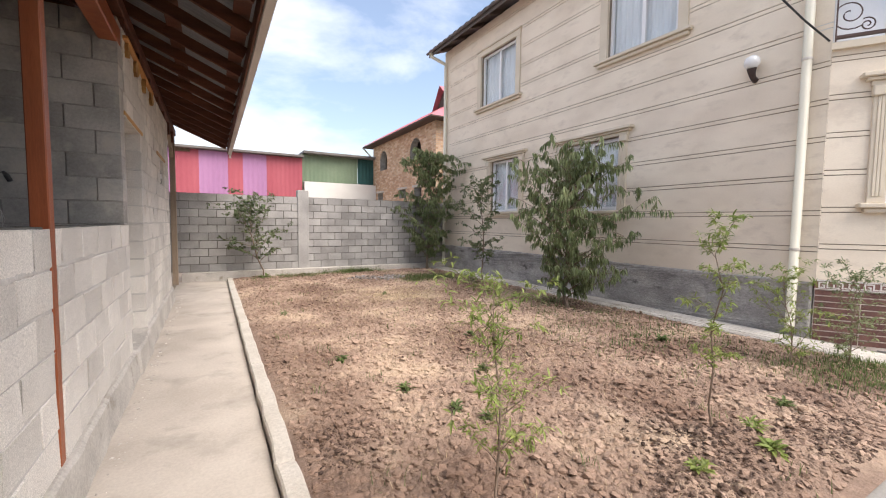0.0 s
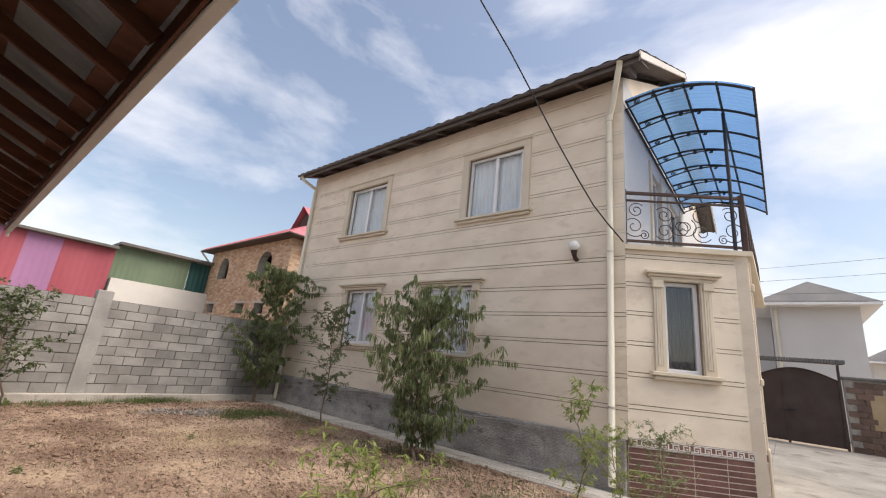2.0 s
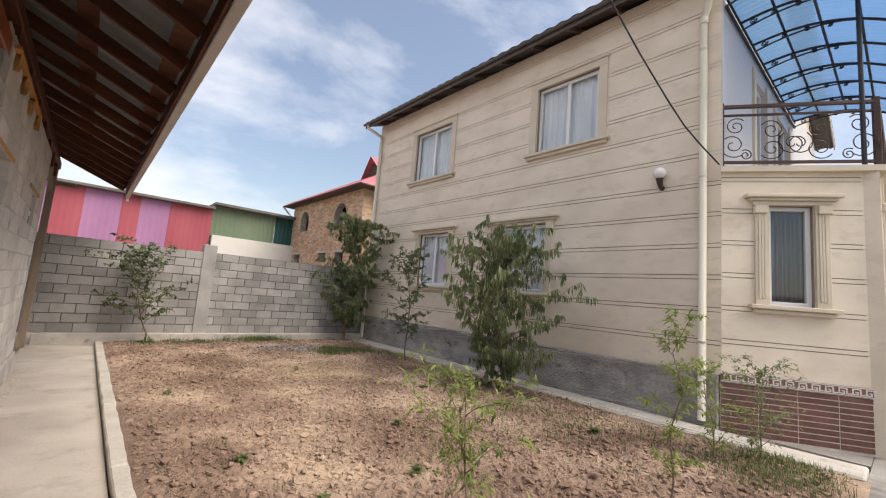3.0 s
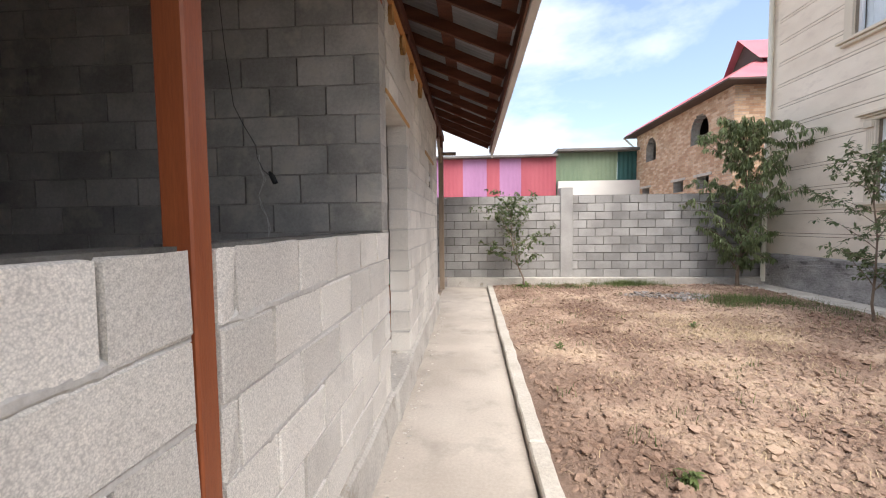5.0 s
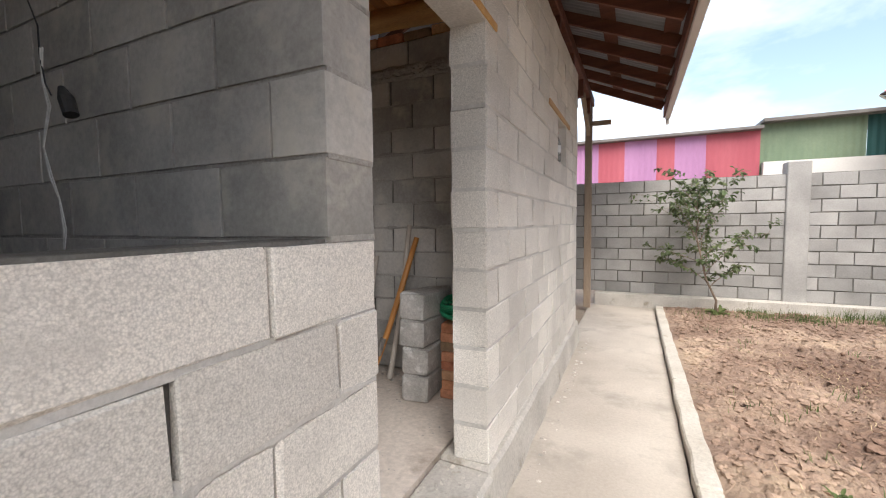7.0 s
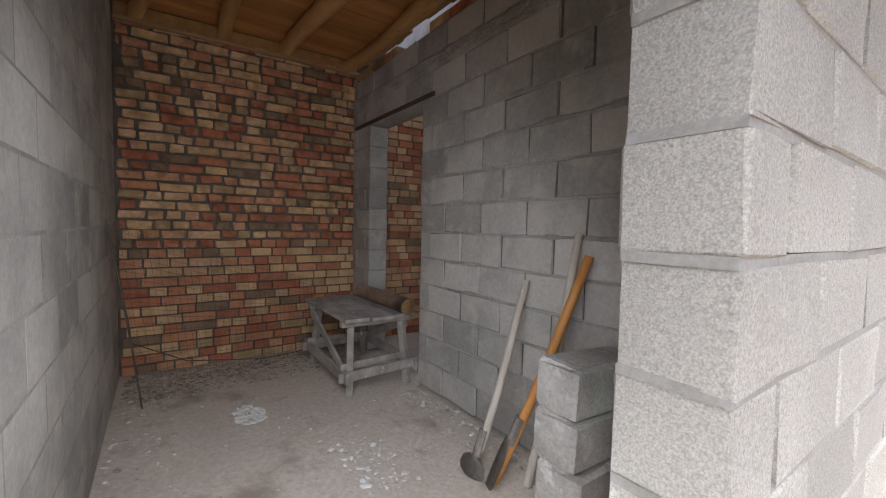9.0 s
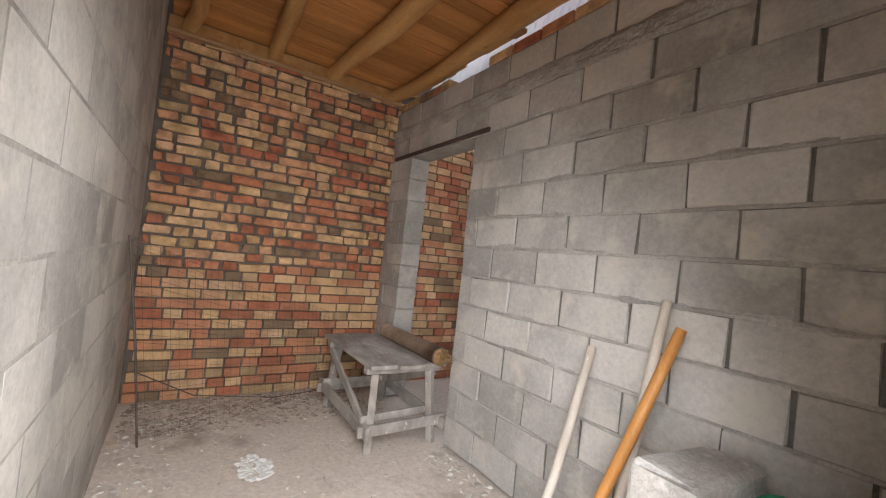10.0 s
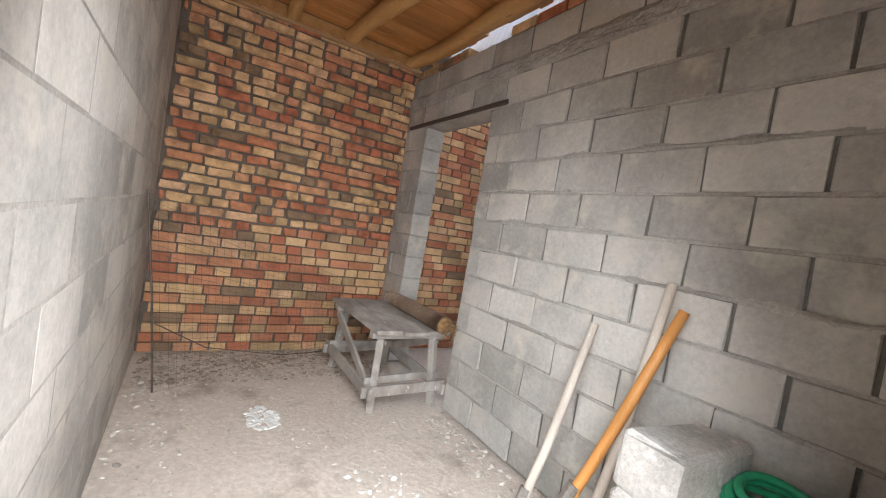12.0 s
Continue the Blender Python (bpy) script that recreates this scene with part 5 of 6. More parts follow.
# hipped roof with a gablet
bm = bmesh.new()
o = 0.55
z0 = 6.55
RISE = 2.35
lo = [bm.verts.new(q) for q in ((-o, -o, z0), (7 + o, -o, z0), (7 + o, 8.75 + o, z0), (-o, 8.75 + o, z0))]
rd = [bm.verts.new(q) for q in ((3.5, 3.4, z0 + RISE), (3.5, 5.6, z0 + RISE))]
for f in ((lo[0], lo[1], rd[0]), (lo[1], lo[2], rd[1], rd[0]), (lo[2], lo[3], rd[1]), (lo[3], lo[0], rd[0], rd[1])):
    bm.faces.new(f)
part("roof", bm, PINK_ROOF, bh, "pink-red metal hipped roof")
for i in range(18):
    f = (i + 0.5) / 18
    yv = -o + (8.75 + 2 * o) * f
    rise = min((yv + o) / (3.4 + o), (8.75 + o - yv) / (3.2 + o), 1.0)
    part("roof_seam", one_beam((-o, yv, z0 + 0.03), (-o + 4.05 * rise, yv, z0 + RISE * rise + 0.03), 0.03, 0.03), PINK_ROOF, bh)
part("eave_board", one_box(-o - 0.02, 7 + o, -o - 0.02, 8.75 + o, z0 - 0.09, z0 - 0.005, 0.02), SOFFIT, bh)
GX, GY, GZ, GB = 1.7, 2.5, 2.5, 1.35        # gablet on the hip: its open front looks along -x
bm = bmesh.new()
g = [bm.verts.new(q) for q in ((GX, GY - 1.15, z0 + GB), (GX - 0.15, GY, z0 + GZ), (GX, GY + 1.15, z0 + GB), (GX + 2.2, GY, z0 + GZ), (GX + 2.2, GY - 1.15, z0 + GB), (GX + 2.2, GY + 1.15, z0 + GB))]
bm.faces.new((g[0], g[1], g[3], g[4]))
bm.faces.new((g[1], g[2], g[5], g[3]))
part("gablet_roof", bm, PINK_ROOF, bh)
bm = bmesh.new()
bm.faces.new([bm.verts.new(q) for q in ((GX + 0.2, GY - 1.08, z0 + GB - 0.1), (GX + 0.2, GY + 1.08, z0 + GB - 0.1), (GX + 0.2, GY, z0 + GZ - 0.06))])
part("gablet_front", bm, SOFFIT, bh)
part("downpipe", one_tube([(-o, 8.75 + o, z0 - 0.05), (-0.1, 8.85, z0 - 0.7), (-0.1, 8.85, 2.0)], 0.06, 8), PIPE, bh)

# ---------- gate and neighbours on the street side ----------
gate = thing("yard_gate", "dark brown double metal gate with arched top and small roof", "gate", (21.3, 1.2, 0.0))
bm = bmesh.new()
n = 20
for s in (0,):
    prof = [(-2.45 * k / n, 2.35 + 0.40 * math.sin(math.pi * k / n)) for k in range(n + 1)]
    front, back = [], []
    for xo, store in ((0.0, front), (0.05, back)):
        store += [[bm.verts.new((xo, u, 0.08)) for u, _ in prof], [bm.verts.new((xo, u, z)) for u, z in prof]]
    for k in range(n):
        bm.faces.new((front[0][k], front[0][k + 1], front[1][k + 1], front[1][k]))
        bm.faces.new((back[0][k], back[1][k], back[1][k + 1], back[0][k + 1]))
        bm.faces.new((front[1][k], front[1][k + 1], back[1][k + 1], back[1][k]))
part("leaf", bm, GATE_BROWN, gate)
part("frame", one_tube([(-0.02, u, z) for u, z in prof], 0.03, 6), GATE_BROWN, gate)
for u in (0.0, -0.85, -2.45):
    part("post", one_box(-0.05, 0.03, u - 0.04, u + 0.04, 0.0, 2.95 if u != -0.85 else 2.65), GATE_BROWN, gate)
part("handle", one_box(-0.09, -0.05, -1.15, -0.65, 1.18, 1.23, 0.01), IRON_BLACK, gate)
bm = bmesh.new()
for k in range(40):
    u = 0.6 - 3.2 * k / 39
    box(bm, -0.5, 0.4, u - 0.035, u + 0.035, 2.98 + 0.012 * (k % 2), 3.10 + 0.012 * (k % 2))
part("gate_roof", bm, GREY_TILE, gate, "grey ribbed sheet over the gate")
sw = thing("street_wall", "brown stone clad boundary wall with tan panel", "wall", (21.3, -1.35, 0))
part("core", one_box(0.02, 0.4, -8.0, 0.0, 0.0, 2.5), MORTAR, sw)
r = random.Random(5)
zz, row = 0.0, 0
while zz < 2.4:
    u = -0.02 - (0.25 if row % 2 else 0.0)
    while u > -4.0:
        if not (-1.9 < u < -0.5 and 0.9 < zz < 2.0):
            part("stone", one_box(-0.03 + r.uniform(-0.008, 0.008), 0.03, u - 0.47, min(u, 0) - 0.01, zz, zz + 0.19, 0.006), BROWN_STONE, sw)
        u -= 0.48
    zz += 0.20
    row += 1
part("panel", one_box(-0.035, 0.0, -2.2, -0.62, 0.82, 2.0, 0.01), TAN_STONE, sw)
part("coping", one_box(-0.1, 0.5, -8.0, 0.05, 2.46, 2.56, 0.02), GREY_TILE, sw)
tagged(part("wall_street", one_box(21.34, 21.6, 1.25, 14, 0.0, 2.6), PALE_WALL), "pale boundary wall along the street side", "wall", "", "structure")
tagged(part("wall_yard_south", one_box(-6.0, 21.3, -6.3, -6.05, -0.05, 2.4), PALE_WALL), "pale plain boundary wall of the yard", "wall", "", "structure")
tagged(part("wall_yard_west", one_box(-6.3, -6.05, -6.3, 12.0, -0.05, 2.4), PALE_WALL), "pale plain boundary wall behind the shed", "wall", "", "structure")


def neighbour(name, label, x0, y0, w, d, wall_h, rise, material=WHITE_WALL):
    nb = thing(name, label, "house", (x0, y0, 0))
    part("wall", one_box(0, w, 0, d, 0, wall_h), material, nb)
    bm = bmesh.new()
    o = 0.7
    lo = [bm.verts.new(q) for q in ((-o, -o, wall_h), (w + o, -o, wall_h), (w + o, d + o, wall_h), (-o, d + o, wall_h))]
    m = min(w, d) / 2
    rd = [bm.verts.new(q) for q in (((m, d / 2, wall_h + rise), (w - m + 0.01, d / 2, wall_h + rise)) if w > d else ((w / 2, m, wall_h + rise), (w / 2, d - m, wall_h + rise)))]
    if w > d:
        for f in ((lo[0], lo[1], rd[1], rd[0]), (lo[1], lo[2], rd[1]), (lo[2], lo[3], rd[0], rd[1]), (lo[3], lo[0], rd[0])):
            bm.faces.new(f)
    else:
        for f in ((lo[0], lo[1], rd[0]), (lo[1], lo[2], rd[1], rd[0]), (lo[2], lo[3], rd[1]), (lo[3], lo[0], rd[0], rd[1])):
            bm.faces.new(f)
    part("roof", bm, GREY_TILE, nb, "grey tiled hipped roof")
    part("eave", one_box(-o, w + o, -o, d + o, wall_h - 0.15, wall_h - 0.003, 0.02), WHITE_PVC, nb, "white eave board")
    return nb


nb = neighbour("neighbour_house", "white rendered house with grey tiled hipped roof", 27.0, -2.75, 9.0, 3.3, 6.2, 1.5)
part("downpipe", one_tube([(-0.1, 3.1, 5.9), (-0.1, 3.1, 0.5)], 0.06, 8), PIPE, nb)
neighbour("neighbour_house", "white rendered house wing with taller grey tiled roof", 31.0, 0.62, 9.0, 7.0, 6.6, 2.4)
neighbour("neighbour_house", "distant low pale house with grey tiled roof", 44.0, -9.5, 8.0, 4.6, 4.8, 1.9, PALE_WALL)
lines = thing("power_lines", "thin black overhead power lines along the street", "cable", (0, 0, 0))
for k, (ya, za, yb, zb) in enumerate(((6, 7.2, -20, 9.2), (6, 6.6, -20, 8.4), (6, 6.2, -20, 6.9), (6, 5.9, -20, 6.4))):
    pts = [(24 - 0.1 * k, ya + (yb - ya) * i / 12, za + (zb - za) * i / 12 - 0.35 * math.sin(math.pi * i / 12)) for i in range(13)]
    part("wire", one_tube([(31.05, 5.0, 6.2 - 0.1 * k)] + pts, 0.007, 4), CABLE, lines)

# ---------- garden: clods, straw, weeds ----------
def scatter_clods(name, label, category, material, count, area, size, seed, keep=lambda x, y: True, flat=0.7, on=soil_height):
    """Many small broken lumps as one mesh."""
    r = random.Random(seed)
    g = (1 + 5 ** 0.5) / 2
    base = [Vector(v).normalized() for v in ((-1, g, 0), (1, g, 0), (-1, -g, 0), (1, -g, 0), (0, -1, g), (0, 1, g), (0, -1, -g), (0, 1, -g), (g, 0, -1), (g, 0, 1), (-g, 0, -1), (-g, 0, 1))]
    tri = ((0, 11, 5), (0, 5, 1), (0, 1, 7), (0, 7, 10), (0, 10, 11), (1, 5, 9), (5, 11, 4), (11, 10, 2), (10, 7, 6), (7, 1, 8), (3, 9, 4), (3, 4, 2), (3, 2, 6), (3, 6, 8), (3, 8, 9), (4, 9, 5), (2, 4, 11), (6, 2, 10), (8, 6, 7), (9, 8, 1))
    verts, faces = [], []
    made = 0
    while made < count:
        x, y = r.uniform(area[0], area[1]), r.uniform(area[2], area[3])
        if not keep(x, y):
            continue
        s = size[0] + (size[1] - size[0]) * r.random() ** 3
        n = len(verts)
        a = r.uniform(0, 6.28)
        ca, sa = math.cos(a), math.sin(a)
        sx, sy, sz = s * r.uniform(0.7, 1.4), s * r.uniform(0.6, 1.0), s * r.uniform(0.5, 0.9) * flat
        z = on(x, y) + sz * 0.12
        for v in base:
            j = r.uniform(0.5, 1.3)
            vx, vy = v.x * sx * j, v.y * sy * j
            verts.append((x + vx * ca - vy * sa, y + vx * sa + vy * ca, z + v.z * sz * j))
        faces += [(n + p, n + q, n + w) for p, q, w in tri]
        made += 1
    return from_arrays(name, verts, faces, material, None, label, category, "stuff")


scatter_clods("soil_clods", "broken reddish brown clods of dug soil", "soil", CLOD, 44000, (0.46, 6.05, 0.8, 11.4), (0.006, 0.044), 3,
              lambda x, y: noise.noise(Vector((x * 0.6, y * 0.6, 3))) > -0.25 or rng.random() < 0.4)
scatter_clods("soil_lumps", "larger dark reddish lumps of dug soil", "soil", CLOD, 2600, (0.5, 6.0, 0.85, 11.2), (0.010, 0.046), 6, flat=0.95)
scatter_clods("soil_crumbs", "fine loose soil crumbs along the bed", "soil", CLOD, 20000, (0.44, 4.0, 0.8, 5.0), (0.003, 0.014), 4)
scatter_clods("burnt_debris", "dark ash and burnt rubbish heap on the soil", "ash", ASH, 1300, (2.7, 4.7, 9.3, 10.3), (0.008, 0.06), 5,
              lambda x, y: ((x - 3.7) / 0.9) ** 2 + ((y - 9.8) / 0.42) ** 2 < 0.4 + rng.random() * 0.6)
# damp soil by the saplings; the third spot paints the peach tree's shadow
DAMP_AND_SHADE = ((2.75, 1.35, 0.55), (0.75, 2.5, 0.4), (5.55, 4.85, 0.6), (3.6, 1.0, 0.45), (2.2, 1.05, 0.4))
scatter_clods("damp_clods", "dark damp clods of freshly turned soil, also painted shade under the peach tree", "soil", CLOD_DAMP_SHADE, 6500, (0.46, 6.05, 0.8, 5.6), (0.003, 0.024), 7,
              lambda x, y: any((x - a) ** 2 + (y - b) ** 2 < (q * (0.4 + 0.6 * rng.random())) ** 2 for a, b, q in DAMP_AND_SHADE))


def blades(name, label, category, material, spots, seed, kind="stuff", flat=False):
    """Grass or straw: spots are (x, y, spread, count, length)."""
    r = random.Random(seed)
    verts, faces = [], []
    for x, y, spread, count, length in spots:
        for _ in range(count):
            bx, by = r.gauss(x, spread), r.gauss(y, spread)
            if not (0.45 < bx < 6.1 and 0.75 < by < 11.5):
                continue
            z = soil_height(bx, by) - 0.005
            a, ln, w = r.uniform(0, 6.28), length * r.uniform(0.5, 1.2), 0.0035 if not flat else 0.0015
            lean = r.uniform(0.1, 0.9) if not flat else r.uniform(1.35, 1.6)
            dx, dy = math.cos(a), math.sin(a)
            n = len(verts)
            for f in (0.0, 0.5, 1.0):
                up = ln * f * math.cos(lean * f) + (0.012 if flat else 0)
                out = ln * f * math.sin(lean * (0.4 + 0.6 * f))
                ww = w * (1 - 0.8 * f)
                verts += [(bx + dx * out - dy * ww, by + dy * out + dx * ww, z + up), (bx + dx * out + dy * ww, by + dy * out - dx * ww, z + up)]
            faces += [(n, n + 1, n + 3, n + 2), (n + 2, n + 3, n + 5, n + 4)]
    return from_arrays(name, verts, faces, material, None, label, category, kind)


r = random.Random(8)
straw = [(r.gauss(2.6, 0.9), r.gauss(5.6, 1.9), 0.2, 30, 0.085) for _ in range(150)] + [(r.gauss(3.2, 0.45), r.gauss(7.3, 0.5), 0.2, 45, 0.11) for _ in range(60)] + [(r.uniform(0.6, 5.8), r.uniform(1, 11), 0.2, 8, 0.07) for _ in range(60)]
blades("dry_straw", "scattered dry straw lying on the soil", "straw", DRY, straw, 9, flat=True)
grass = [(r.uniform(0.6, 6.0), r.gauss(11.2, 0.14), 0.10, 40, 0.09) for _ in range(16)] + [(r.gauss(4.9, 0.4), r.gauss(9.2, 0.4), 0.2, 70, 0.12) for _ in range(36)] + [(r.gauss(3.5, 0.35), r.gauss(11.3, 0.08), 0.12, 90, 0.16) for _ in range(16)] + [(r.gauss(1.8, 0.5), r.gauss(11.0, 0.1), 0.12, 60, 0.1) for _ in range(14)] \
    + [(r.gauss(5.5, 0.4), r.gauss(1.4, 0.2), 0.18, 80, 0.085) for _ in range(32)] + [(r.uniform(0.6, 6.0), r.uniform(0.9, 10.5), 0.06, 12, 0.09) for _ in range(60)] \
    + [(r.gauss(5.3, 0.45), r.uniform(2.3, 9.0), 0.18, 30, 0.09) for _ in range(60)] + [(r.gauss(4.4, 0.5), r.gauss(3.4, 0.8), 0.12, 30, 0.08) for _ in range(30)]
blades("grass_tufts", "sparse green grass tufts at the edges of the bed", "grass", GRASS, grass, 10)


# ---------- trees and saplings ----------
def leaf_mesh(verts, faces, at, way, length, width, droop, r):
    """A narrow pointed leaf folded along its rib, bending down to the tip."""
    way = way.normalized()
    side = way.cross(Vector((0, 0, 1)))
    if side.length < 0.05:
        side = Vector((1, 0, 0))
    side = (side.normalized() + Vector((0, 0, r.uniform(-0.5, 0.5)))).normalized()
    n = len(verts)
    p = at.copy()
    d = way.copy()
    rows = []
    for f, w in ((0.0, 0.08), (0.33, 0.85), (0.68, 0.75), (1.0, 0.0)):
        if f:
            d = (d + Vector((0, 0, -droop))).normalized()
            p = p + d * (length * 0.34)
        rows.append((p.copy(), w * width / 2))
    for q, w in rows[:3]:
        up = side.cross(d) * (w * 0.35)
        verts += [tuple(q - side * w + up), tuple(q), tuple(q + side * w + up)]
    verts.append(tuple(rows[3][0]))
    for k in (0, 1):
        b = n + 3 * k
        faces += [(b, b + 1, b + 4, b + 3), (b + 1, b + 2, b + 5, b + 4)]
    b = n + 6
    faces += [(b, b + 1, n + 9), (b + 1, b + 2, n + 9)]


def grow(name, label, x, y, height, spread, limbs, leaf_count, leaf_len, leaf_wid, material, seed, trunk_r=0.022, bare=0.2, lean=(0, 0), droop=0.35, clusters=5, base_z=None, crown=None, hang=0.0):
    """A tree or sapling: a tapered trunk, limbs with twigs, and leaves set along the twigs."""
    r = random.Random(seed)
    z0 = soil_height(x, y) - 0.02 if base_z is None else base_z
    tree = thing(name, label, "tree" if height > 1.9 else "sapling", (x, y, z0))
    bm = bmesh.new()
    top = Vector((lean[0], lean[1], height * 0.88))
    pts = [Vector((top.x * f + r.uniform(-0.03, 0.03) * height * (f > 0), top.y * f + r.uniform(-0.03, 0.03) * height * (f > 0), top.z * f)) for f in (0, 0.12, 0.3, 0.5, 0.7, 0.86, 1.0)]
    tube(bm, pts, [trunk_r * (1.25 - 0.25 * min(1, k)) * (1 - 0.13 * k) for k in range(7)], 8, True, 0.08, seed)
    part("trunk", bm, WOODY, tree)
    twigs = []

    def on_trunk(f):
        k = min(5, int(f * 6))
        return pts[k].lerp(pts[k + 1], f * 6 - k)

    for i in range(limbs):
        f = bare + (1 - bare) * (i + r.uniform(0, 0.8)) / limbs
        f = min(f, 0.985)
        a = i * 2.4 + r.uniform(-0.5, 0.5)
        reach = spread * (crown(f) if crown else (0.55 + 0.6 * math.sin(math.pi * min(1, (f - bare) / (1 - bare) * 0.85 + 0.12)))) * r.uniform(0.65, 1.1)
        start = on_trunk(f)
        rise = r.uniform(0.5, 1.7)
        lp = [start]
        d = Vector((math.cos(a), math.sin(a), rise)).normalized()
        for k in range(5):
            lp.append(lp[-1] + d * (reach / 4.2))
            d = (d + Vector((r.uniform(-0.22, 0.22), r.uniform(-0.22, 0.22), r.uniform(-0.25, 0.08)))).normalized()
        bm = bmesh.new()
        r0 = trunk_r * 0.5 * (1 - 0.55 * f)
        tube(bm, lp, [r0 * (1 - 0.16 * k) for k in range(6)], 6, True, 0, i)
        for k in range(1, 6):
            for _ in range(2):
                td = Vector((r.uniform(-1, 1), r.uniform(-1, 1), r.uniform(-0.25, 0.8))).normalized()
                ln = reach * r.uniform(0.18, 0.36)
                tp = [lp[k], lp[k] + td * ln * 0.5, lp[k] + td * ln + Vector((0, 0, -0.12 * ln))]
                tube(bm, tp, [r0 * 0.35, r0 * 0.28, r0 * 0.15], 4, False)
                twigs.append(tp)
        twigs.append(lp[1:])
        part("limb", bm, WOODY, tree)
    verts, faces = [], []
    for _ in range(leaf_count):
        tw = twigs[r.randrange(len(twigs))]
        f = r.random() ** 0.7 * (len(tw) - 1.001)
        k = int(f)
        at = tw[k].lerp(tw[k + 1], f - k)
        d = (tw[k + 1] - tw[k]).normalized() * 0.6 + Vector((r.uniform(-1, 1), r.uniform(-1, 1), r.uniform(-0.6, 0.6) - hang))
        leaf_mesh(verts, faces, at, d, leaf_len * r.uniform(0.6, 1.2), leaf_wid * r.uniform(0.7, 1.2), droop * r.uniform(0.4, 1.5), r)
    ob = from_arrays("leaves", verts, faces, material, tree, "", "", "stuff")
    return tree


grow("peach_tree", "bushy young peach tree with drooping dark green leaves", 5.40, 5.05, 2.68, 0.98, 46, 12000, 0.135, 0.027, LEAF, 41, 0.03, 0.09, (0.05, 0.1), 0.8, hang=0.8)
grow("peach_tree", "tall young peach tree with dense leaves by the fence", 5.75, 11.1, 3.8, 0.95, 44, 11500, 0.14, 0.032, LEAF, 42, 0.035, 0.13, (0.05, -0.1), 0.7, hang=0.5)
grow("plum_sapling", "thin upright sapling with sparse dark leaves", 5.5, 7.75, 2.75, 0.55, 22, 2400, 0.08, 0.036, LEAF_DULL, 43, 0.018, 0.22, (0.05, 0.1), 0.3)
grow("apple_sapling", "leaning apple sapling with small grey-green leaves by the fence", 1.10, 11.1, 2.0, 0.8, 18, 1700, 0.085, 0.05, LEAF_DULL, 44, 0.018, 0.25, (-0.35, -0.1), 0.3)
grow("young_sapling", "slender young sapling with bright yellow-green feathery leaves", 1.18, 1.50, 1.27, 0.32, 18, 1150, 0.052, 0.013, LEAF_BRIGHT, 45, 0.0085, 0.22, (0.06, 0.10), 0.2)
grow("young_sapling", "crooked young sapling with bright leaves along its stem", 2.84, 1.38, 1.54, 0.16, 16, 900, 0.048, 0.014, LEAF_BRIGHT, 46, 0.008, 0.30, (-0.12, -0.06), 0.2)
grow("shrub", "low twiggy green shrub beside the tiled bay", 5.72, 1.52, 1.05, 0.42, 18, 1500, 0.05, 0.016, LEAF, 47, 0.010, 0.10, (0.05, 0.0), 0.2)
grow("shrub", "small leafy shrub at the foot of the downpipe", 5.15, 1.80, 0.95, 0.36, 16, 1200, 0.055, 0.016, LEAF_BRIGHT, 48, 0.009, 0.08, (0.05, 0.1), 0.2)


def weed(x, y, size, seed, material=GRASS, label="low leafy green weed growing in the soil"):
    """A rosette of soft leaves."""
    r = random.Random(seed)
    verts, faces = [], []
    for k in range(34):
        a = r.uniform(0, 6.28)
        d = Vector((math.cos(a), math.sin(a), r.uniform(0.2, 1.6)))
        leaf_mesh(verts, faces, Vector((r.uniform(-0.03, 0.03), r.uniform(-0.03, 0.03), r.uniform(0, 0.05))), d, size * r.uniform(0.5, 1.1), size * 0.28, 0.3, r)
    ob = from_arrays("weed", verts, faces, material, None, label, "weed")
    ob.location = (x, y, soil_height(x, y) - 0.005)
    tagged(ob, group="weeds in the bed")


r = random.Random(12)
for k, (x, y, s) in enumerate(((2.42, 1.22, 0.09), (2.98, 1.10, 0.11), (3.2, 1.3, 0.09), (1.12, 10.95, 0.22), (2.2, 3.1, 0.08), (1.55, 2.5, 0.08), (1.7, 2.3, 0.07), (3.9, 1.4, 0.10), (2.8, 4.2, 0.08), (1.1, 4.0, 0.09), (4.7, 2.9, 0.10), (0.9, 6.3, 0.07), (2.9, 7.4, 0.08), (1.4, 3.1, 0.09), (4.3, 5.6, 0.09))):
    weed(x, y, s, 60 + k, LEAF_BRIGHT if k < 3 else GRASS)

# ---------- storeroom: work table, tools, blocks, hose ----------
FZ = 0.25
DIRT_CRUMB = mat("dirt_crumbs", (0.30, 0.25, 0.205), (0.42, 0.36, 0.30), 6, 60, 1.0, 0.5, 0.006, grain=0.25, rand=0.3, island=True)
BLOCK_DIRTY = mat("dirty_loose_block", (0.38, 0.36, 0.33), (0.54, 0.51, 0.475), 5, 60, 0.95, 0.9, 0.01, grain=0.3, spots=(9, 0.55, 0.66, (0.70, 0.68, 0.65)))
table = thing("work_table", "rough grey weathered plank work table with splashes of lime", "table", (-3.65, 6.42, FZ))
TH = 0.545


def tpart(name, bm, material=GREY_WOOD, parent=table, label=""):
    return part(name, bm, material, parent, label)


